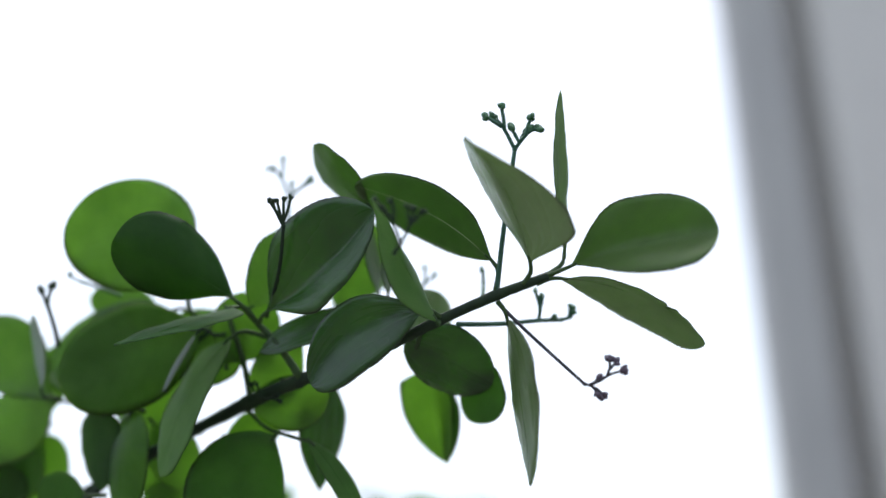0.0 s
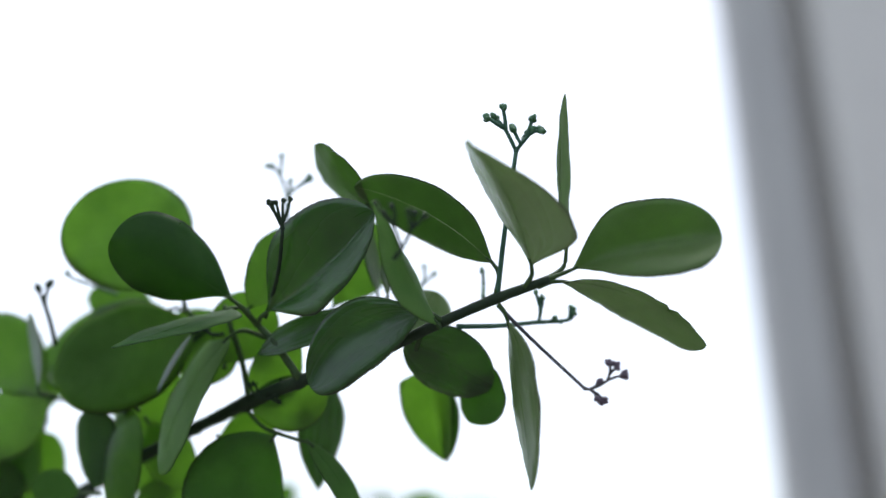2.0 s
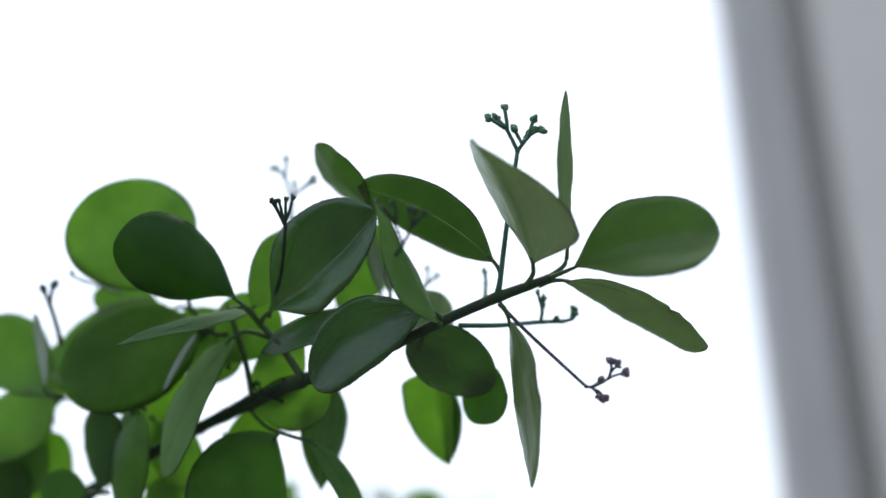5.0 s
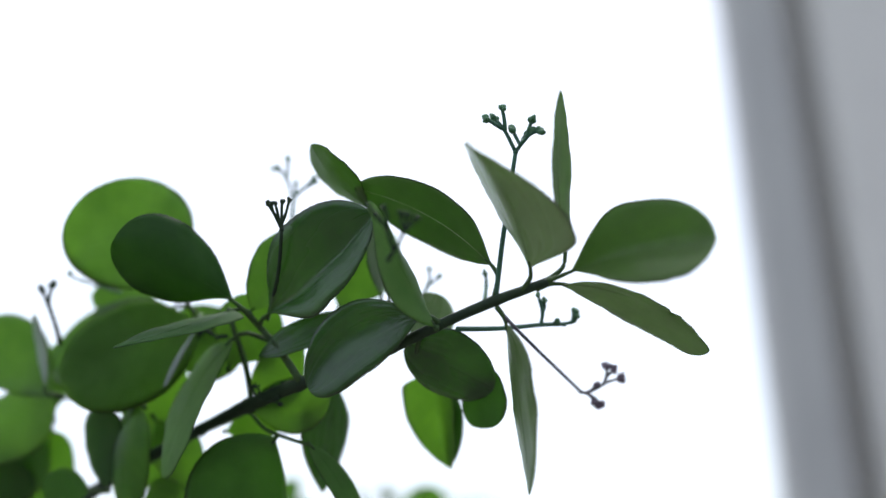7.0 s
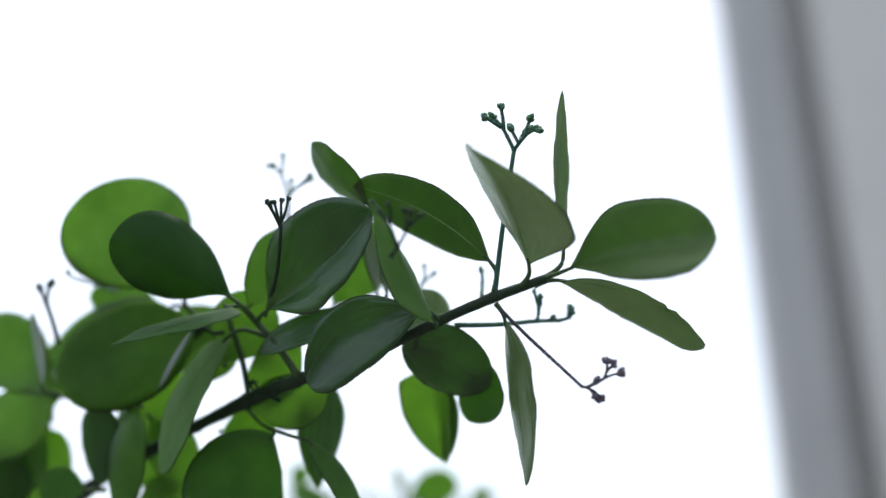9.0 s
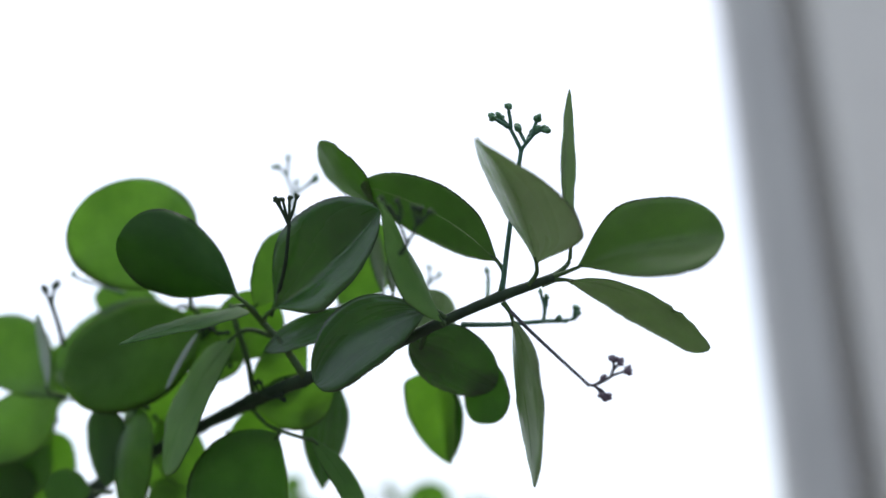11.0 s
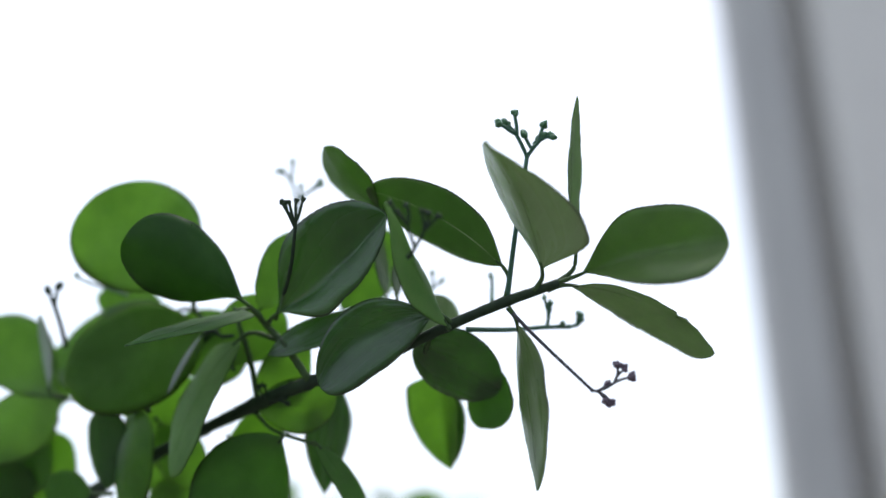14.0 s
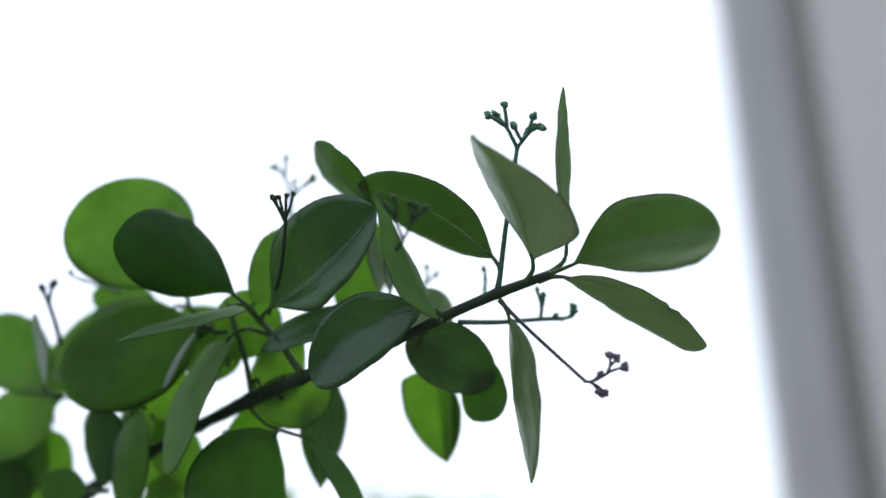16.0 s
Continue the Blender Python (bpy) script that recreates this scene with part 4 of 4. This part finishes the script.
LEAF_SWAY = {
    "needle": [(0, -5.9, -0.1, 0.5), (0.5, -8.2, 0.3, 0.7), (1, -6.5, -0.1, 0.6), (1.5, -7.6, 0.1, 0.7), (2, -7.5, 0.8, 0.7), (2.5, -4.4, -0.5, 0.4), (3, -0.4, 0.0, 0.0), (3.5, 0.0, 0.0, 0.0), (4, -1.4, -0.3, 0.1), (5.2, 0.0, 0.0, 0.0), (6.5, -3.3, -0.4, 0.3), (7, 0.4, -0.9, -0.1), (7.5, -0.2, -0.3, -0.0), (8, -5.3, -0.0, 0.5), (8.5, -3.2, 0.2, 0.3), (9, -3.6, 0.3, 0.3), (10.2, 0.0, 0.0, 0.0), (11.5, 1.1, -0.5, -0.1), (12, 4.0, -2.1, -0.5), (12.5, 2.2, -1.2, -0.3), (13, -0.7, 0.1, 0.1), (13.5, -0.8, -0.8, 0.0), (14, 1.7, -0.1, -0.2), (14.5, 0.3, -0.6, -0.1), (15, 1.3, -0.6, -0.1), (15.5, 2.0, -1.0, -0.2), (16, 0.0, -0.7, -0.0)],
    "big": [(0, -0.8, -0.9, -0.9), (0.5, -0.6, -1.0, -0.9), (1, -1.3, -1.0, -1.2), (1.5, -0.7, -0.9, -0.9), (2, -1.2, -0.8, -1.0), (2.5, -0.8, -0.5, -0.7), (3, -2.2, 0.6, -0.5), (3.5, 0.0, 0.0, 0.0), (4, 0.3, -0.1, 0.0), (5.2, 0.0, 0.0, 0.0), (6.5, 0.9, -0.6, -0.0), (7, 0.3, 0.6, 0.5), (7.5, 1.8, -0.4, 0.4), (7.7, 0.0, 0.0, 0.0), (8, -5.6, 4.2, 5.6), (8.2, -1.7, 0.2, 2.0), (8.5, -0.8, 0.3, -0.1), (9, 1.9, -0.4, 0.6), (10.2, 0.0, 0.0, 0.0), (11.5, -0.3, 0.2, -0.0), (12, -3.6, 1.1, -0.8), (12.5, 0.9, -0.4, 0.1), (13, 1.0, -0.1, 0.4), (13.5, 0.2, -0.4, -0.2), (14, -1.1, 0.3, -0.2), (14.5, 0.1, -0.3, -0.1), (15, -0.7, 0.4, -0.0), (15.5, -0.2, -0.1, -0.2), (16, 0.3, 0.1, 0.2)],
    "low": [(0, 0.3, -0.1, 0.9), (0.5, 0.4, -0.2, 1.0), (1, 0.3, -0.2, 0.7), (1.5, 0.4, -0.4, 0.9), (2, 0.5, -0.6, 1.1), (2.5, 0.3, -0.5, 0.8), (3, -0.0, 0.5, 0.1), (3.5, 0.0, 0.0, 0.0), (4, -0.1, 0.1, -0.2), (5.2, 0.0, 0.0, 0.0), (6.5, 0.1, -0.1, 0.3), (7, 0.3, -0.3, 0.6), (7.5, -0.0, -0.5, -0.2), (8, 0.4, -0.2, 1.0), (8.5, 0.1, -0.2, 0.1), (9, -0.0, -0.5, -0.2), (10.2, 0.0, 0.0, 0.0), (11.5, -0.1, 0.5, -0.0), (12, -0.4, 1.1, -0.7), (12.5, -0.4, 0.2, -0.9), (13, -0.5, -0.0, -1.6), (13.5, 0.1, -0.7, -0.1), (14.5, -0.3, 0.4, -0.7), (15, -0.5, 1.1, -1.0), (15.5, -0.5, 0.6, -1.4), (16, -0.2, 0.8, -0.3)],
    "hang": [(0, -0.7, 0.1, -0.2), (0.5, -0.7, 0.2, -0.1), (1, -1.1, 0.4, -0.3), (1.5, -3.9, -0.1, -0.7), (2, -1.1, -0.2, -0.2), (2.5, -1.2, -0.3, -0.1), (3, -1.8, -0.2, -0.3), (3.5, 0.0, 0.0, 0.0), (4, 1.3, -0.2, 0.3), (5.2, 0.0, 0.0, 0.0), (6.5, 3.6, -1.0, 0.8), (7, -2.6, -0.3, -0.4), (7.5, -1.8, 0.5, -0.4), (8, -0.4, -1.5, -0.1), (8.5, 5.7, -0.9, 1.1), (9, 6.5, -0.1, 1.1), (10.2, 0.0, 0.0, 0.0), (13.5, -1.2, 0.3, -0.3), (14, 3.6, 0.0, 0.6), (14.5, 1.1, 0.1, 0.2), (15, 1.9, -0.1, 0.3), (15.5, 2.8, 0.1, 0.5), (16, 2.1, -0.1, 0.4)],
    "up": [(0, -2.8, -0.4, -2.5), (0.5, -4.3, -0.6, -3.8), (1, -4.5, -0.7, -4.0), (1.5, -4.4, -0.8, -3.9), (2, -4.8, -0.2, -4.4), (2.5, -2.6, -0.3, -2.3), (3, -0.8, 0.1, -0.7), (3.5, 0.0, 0.0, 0.0), (4, -1.4, -0.5, -1.2), (5.2, 0.0, 0.0, 0.0), (6.5, -0.1, -0.8, 0.0), (7, 3.5, -0.4, 3.2), (7.5, 1.9, 0.2, 1.6), (8, -2.6, -0.0, -2.4), (8.5, -1.7, 0.2, -1.6), (9, -0.4, 0.1, -0.3), (10.2, 0.0, 0.0, 0.0), (11.5, 0.9, 0.5, 0.8), (12, 1.4, -0.7, 1.4), (12.5, 0.8, 0.0, 0.7), (13, -2.2, -0.2, -1.9), (13.5, -1.1, -0.2, -1.0), (14, 0.9, -0.4, 0.8), (14.5, 0.8, -0.3, 0.7), (15, 1.2, 0.1, 1.1), (15.5, -0.2, -0.1, -0.1), (16, -0.2, -0.4, -0.1)],
    "hang2": [(0, 1.3, -0.0, 0.1), (0.5, 2.7, 0.2, 0.4), (1, 2.7, 0.4, 0.4), (1.5, 2.5, 0.0, 0.3), (2, 2.4, -0.3, 0.2), (2.5, 1.6, 0.1, 0.2), (3, -0.3, 0.3, 0.1), (3.5, 0.0, 0.0, 0.0), (4, 0.0, 0.3, 0.1), (5.2, 0.0, 0.0, 0.0), (6.5, -0.2, -0.2, -0.1), (7, -0.7, 0.0, -0.1), (7.5, -1.5, -0.1, -0.2), (8, 0.7, 0.4, 0.2), (8.5, 0.7, -0.3, -0.0), (9, -0.4, -0.3, -0.1), (10.2, 0.0, 0.0, 0.0), (11.5, 0.1, 0.3, 0.1), (12, -0.6, 1.4, 0.4), (12.5, 1.4, 0.2, 0.2), (13, 3.2, 0.1, 0.4), (13.5, 0.8, 0.5, 0.3), (14, 0.4, 0.6, 0.2), (14.5, 0.5, 0.6, 0.3), (15, 0.5, 0.4, 0.2), (15.5, 0.8, 0.6, 0.3), (16, 0.9, 0.4, 0.3)],
    "left": [(0, -0.0, 0.2, -0.9), (0.5, -0.0, 0.3, -1.6), (1, 0.1, 0.3, -2.7), (1.5, -0.1, 0.3, -0.8), (2, 0.2, -0.0, -1.5), (2.5, -0.2, 0.2, 0.7), (3, 0.3, -0.4, -0.0), (3.5, 0.0, -0.0, -0.0), (4, -0.1, 0.2, 0.1), (5.2, 0.0, 0.0, 0.0), (6.5, -0.3, 0.5, -0.0), (7, -0.4, 0.5, 0.4), (7.5, -0.0, 0.2, -1.2), (8, -0.9, 1.2, 0.7), (8.5, -0.9, 1.5, -1.9), (9, 0.0, 0.2, -1.5), (10.2, 0.0, 0.0, 0.0), (11.5, 0.3, -0.4, -0.1), (12, 0.3, -0.7, 1.8), (12.5, 0.2, 0.0, -1.6), (13, 0.5, -0.1, -3.8), (13.5, 0.3, -0.2, -1.2), (14, 0.2, -0.2, -0.6), (14.5, -0.1, 0.1, 0.1), (15, 0.1, 0.0, -1.6), (15.5, 0.1, 0.0, -0.7), (16, 0.2, -0.1, -1.5)],
    "droop": [(0, -0.8, 0.3, 0.5), (0.5, 0.3, 0.4, -0.3), (1, -0.0, 0.1, 0.0), (1.5, 3.5, 1.2, -2.8), (2, 4.8, 1.7, -3.9), (2.5, 4.1, 1.1, -3.2), (3, 4.8, 0.2, -3.5), (3.5, 0.0, 0.0, 0.0), (4, 0.3, -0.1, -0.2), (5.2, 0.0, 0.0, 0.0), (6.5, 3.8, 0.7, -2.9), (7, 3.3, 0.9, -2.6), (7.5, 4.3, -0.6, -3.0), (8, 0.0, 0.0, 0.0), (8.5, 4.2, -0.2, -3.1), (9, 2.7, 0.8, -2.2), (10.2, 0.0, 0.0, 0.0), (13.5, 4.3, 0.6, -3.3), (14, 5.2, 0.4, -3.9), (14.5, 3.0, 0.0, -2.2), (15, 2.5, -0.4, -1.7), (15.5, 1.5, -0.6, -1.0), (16, 2.8, -0.2, -2.0)],
    "right": [(0, -1.2, 0.2, 3.4), (0.5, -2.9, 0.3, 8.4), (1, 1.1, -0.3, -3.4), (1.5, -3.3, 0.3, 9.0), (2, -2.8, 0.9, 8.5), (2.5, -1.2, 0.3, 3.8), (3, -0.6, -0.0, 1.5), (3.5, 0.0, 0.0, 0.0), (4, 1.5, -0.2, -4.4), (5.2, 0.0, 0.0, 0.0), (6.5, 0.1, 0.5, 0.2), (7, 1.4, 0.0, -4.0), (7.5, 1.6, 0.1, -4.6), (8, 0.5, -2.0, 5.0), (8.5, -1.0, 0.0, 2.6), (9, 0.7, 0.7, -1.5), (10.2, 0.0, 0.0, 0.0), (11.5, 0.1, 1.0, 0.5), (12, -0.2, -0.5, 0.1), (12.5, 1.6, 0.7, -3.9), (13, -0.3, 0.4, 1.2), (13.5, 0.7, 0.4, -1.5), (14, 0.9, 0.7, -1.8), (14.5, -0.4, 0.7, 1.6), (15, -0.5, 0.6, 1.9), (15.5, 0.3, 0.0, -0.7), (16, -0.6, 0.8, 2.4)],
    "dark": [(0, 0.6, 0.4, 0.9), (0.5, 1.1, 0.4, 1.5), (1, 0.4, 0.1, 0.5), (1.5, 0.1, 0.1, 0.2), (2, -1.3, -0.2, -1.6), (2.5, -0.8, -0.1, -0.9), (3, 0.1, -0.5, -0.2), (3.5, -0.0, -0.0, -0.0), (4, 0.2, -0.2, 0.2), (5.2, 0.0, 0.0, 0.0), (6.5, -1.9, -0.9, -2.7), (7, -1.3, 0.1, -1.4), (7.5, 1.3, 2.0, 2.3), (8, 2.6, -1.5, 2.3), (8.5, -3.1, -1.2, -4.1), (9, -2.3, -0.5, -2.9), (10.2, 0.0, 0.0, 0.0), (11.5, -0.9, 0.5, -0.8), (12, -4.1, -0.6, -5.0), (12.5, -3.1, -0.7, -3.9), (13, -1.6, -1.0, -2.4), (13.5, -3.4, -0.9, -4.3), (14, -0.4, -0.7, -0.7), (14.5, -1.6, -0.7, -2.2), (15, -2.8, -0.8, -3.8), (15.5, 2.3, 0.7, 2.9), (16, -1.8, -0.3, -2.3)],
    "brown": [(0, 0.3, 0.0, 0.3), (0.5, 1.0, 0.3, 1.0), (1, 0.2, 0.2, 0.1), (1.5, 0.1, 0.3, -0.0), (2, -1.2, 0.2, -1.4), (2.5, -1.6, 0.4, -1.9), (3, -1.0, 0.0, -1.1), (3.5, 0.0, 0.0, 0.0), (4, -1.8, 0.2, -2.2), (5.2, 0.0, 0.0, 0.0), (6.5, 0.4, -0.1, 0.5), (7, -3.0, 0.4, -3.4), (7.5, -0.4, 0.3, -0.5), (8, -0.1, 1.0, -0.4), (8.5, -2.5, 0.2, -2.9), (9, -1.4, -0.2, -1.5), (10.2, 0.0, 0.0, 0.0), (11.5, -4.8, -0.0, -5.6), (12, 2.8, 0.4, 2.9), (12.5, -0.7, -0.2, -0.7), (13, -4.3, -0.3, -5.0), (13.5, -1.4, 0.3, -1.7), (14, -3.4, 0.3, -4.1), (14.5, -0.3, -0.1, -0.3), (15, -0.3, 0.0, -0.3), (15.5, 0.0, 0.1, -0.0), (16, -2.1, -0.1, -2.4)],
    "dusk": [(0, 0.3, 0.2, 0.0), (0.5, 0.3, 0.2, 0.1), (1, 0.7, 0.1, -0.1), (1.5, 0.5, 0.2, 0.0), (2, 0.9, 0.2, -0.0), (2.5, 0.1, 0.4, 0.2), (3, -0.6, -0.3, -0.1), (3.5, 0.0, 0.0, 0.0), (4, 0.5, 0.1, -0.0), (5.2, 0.0, 0.0, 0.0), (6.5, 0.3, 0.0, -0.0), (7, -0.3, 0.2, 0.1), (7.5, -0.3, 0.3, 0.2), (8, -1.8, 0.1, 0.3), (8.5, 0.8, 0.2, 0.0), (9, 1.6, 0.2, -0.2), (10.2, 0.0, 0.0, 0.0), (11.5, 0.7, 0.4, 0.1), (12, -1.3, -0.2, 0.1), (12.5, -0.7, -0.2, -0.0), (13, 0.3, 0.1, -0.0), (13.5, -0.4, 0.3, 0.2), (14, -0.4, -0.0, 0.0), (14.5, -0.3, 0.2, 0.1), (15, -0.6, 0.1, 0.2), (15.5, -0.1, 0.1, 0.0), (16, -0.0, 0.0, 0.0)],
    "round": [(0, 0, 0, 0), (7.5, 0, 0, 0), (8, 0, 3.5, 0), (8.5, 0, 0, 0), (16, 0, 0, 0)],
}
LOW_SWAY = [
    (0, -0.6, 0.0, -18.3, 0, 0.6, 0),
    (0.5, -0.2, 0.0, -17.4, 0, 0.5, 0),
    (1, 1.0, 0.0, -14.2, 0, 0.1, 0),
    (1.5, 2.4, 0.0, -10.4, 0, -0.4, 0),
    (2, 0.2, 0.0, -16.2, 0, 0.3, 0),
    (2.5, 0.2, 0.0, -16.2, 0, 0.3, 0),
    (3, 0.6, 0.0, -15.2, 0, 0.2, 0),
    (3.5, -0.0, 0.0, -16.8, 0, 0.4, 0),
    (4, 2.2, 0.0, -11.1, 0, -0.3, 0),
    (4.7, 0.2, 0.0, -16.2, 0, 0.3, 0),
    (5.3, 1.2, 0.0, -13.6, 0, 0, 0),
    (5.9, -0.2, 0.0, -17.4, 0, 0.5, 0),
    (6.5, -1.2, 0.0, -20.0, 0, 0.8, 0),
    (7, 1.4, 0.0, -13.0, 0, -0.1, 0),
    (7.5, -0.0, 0.0, -16.8, 0, 0.4, 0),
    (8, -1.2, 0.0, -20.0, 0, 0.8, 0),
    (8.5, 1.7, 0.0, -12.4, 0, -0.2, 0),
    (9, 4.9, 0.0, -4.1, 0, -1.2, 0),
    (9.2, 4.7, 0.0, -4.7, 0, -1.1, 0),
    (9.6, 1.9, 0.0, -12.1, 0, -0.2, 0),
    (10.1, 0.6, 0.0, -15.2, 0, 0.2, 0),
    (10.7, 2.4, 0.0, -10.4, 0, -0.4, 0),
    (11.3, 1.2, 0.0, -13.6, 0, 0, 0),
    (11.5, -1.4, 0.0, -20.6, 0, 0.9, 0),
    (12, 1.2, 0.0, -13.6, 0, 0, 0),
    (12.5, 2.4, 0.0, -10.4, 0, -0.4, 0),
    (13, 1.0, 0.0, -14.2, 0, 0.1, 0),
    (13.5, 0.2, 0.0, -16.2, 0, 0.3, 0),
    (14, 0.5, 0.0, -15.6, 0, 0.2, 0),
    (14.5, -0.7, 0.0, -18.8, 0, 0.6, 0),
    (15, -0.5, 0.0, -18.0, 0, 0.6, 0),
    (15.5, -0.5, 0.0, -18.0, 0, 0.6, 0),
    (16, -0.7, 0.0, -18.8, 0, 0.6, 0),
]



def motions():
    sways = {"front": FRONT_SWAY, "rear": REAR_SWAY, "low": LOW_SWAY}
    for ob, at, sway, own in swaying:
        turns = LEAF_SWAY.get(own, [])
        rows = []
        for t, x, y, z, a, b, c in sways[sway]:
            m = REST @ pose(0.001 * x, 0.001 * y, 0.001 * z, a, b, c) @ Matrix.Translation(at)
            if turns:
                m = m @ pose(0, 0, 0, *[float(np.interp(t, [r[0] for r in turns], [r[k] for r in turns])) for k in (1, 2, 3)])
            rows.append((t, m))
        walk(ob, rows)
    for tree, late in ((near_tree, 0.0), (side_tree, 0.4)):
        at = tree.location.copy()
        walk(tree, [(t, pose(*at, 0.6 * math.sin(2.1 * t + late), 0.9 * math.sin(1.7 * t + late), 0)) for t in [0.5 * k for k in range(33)]])


motions()
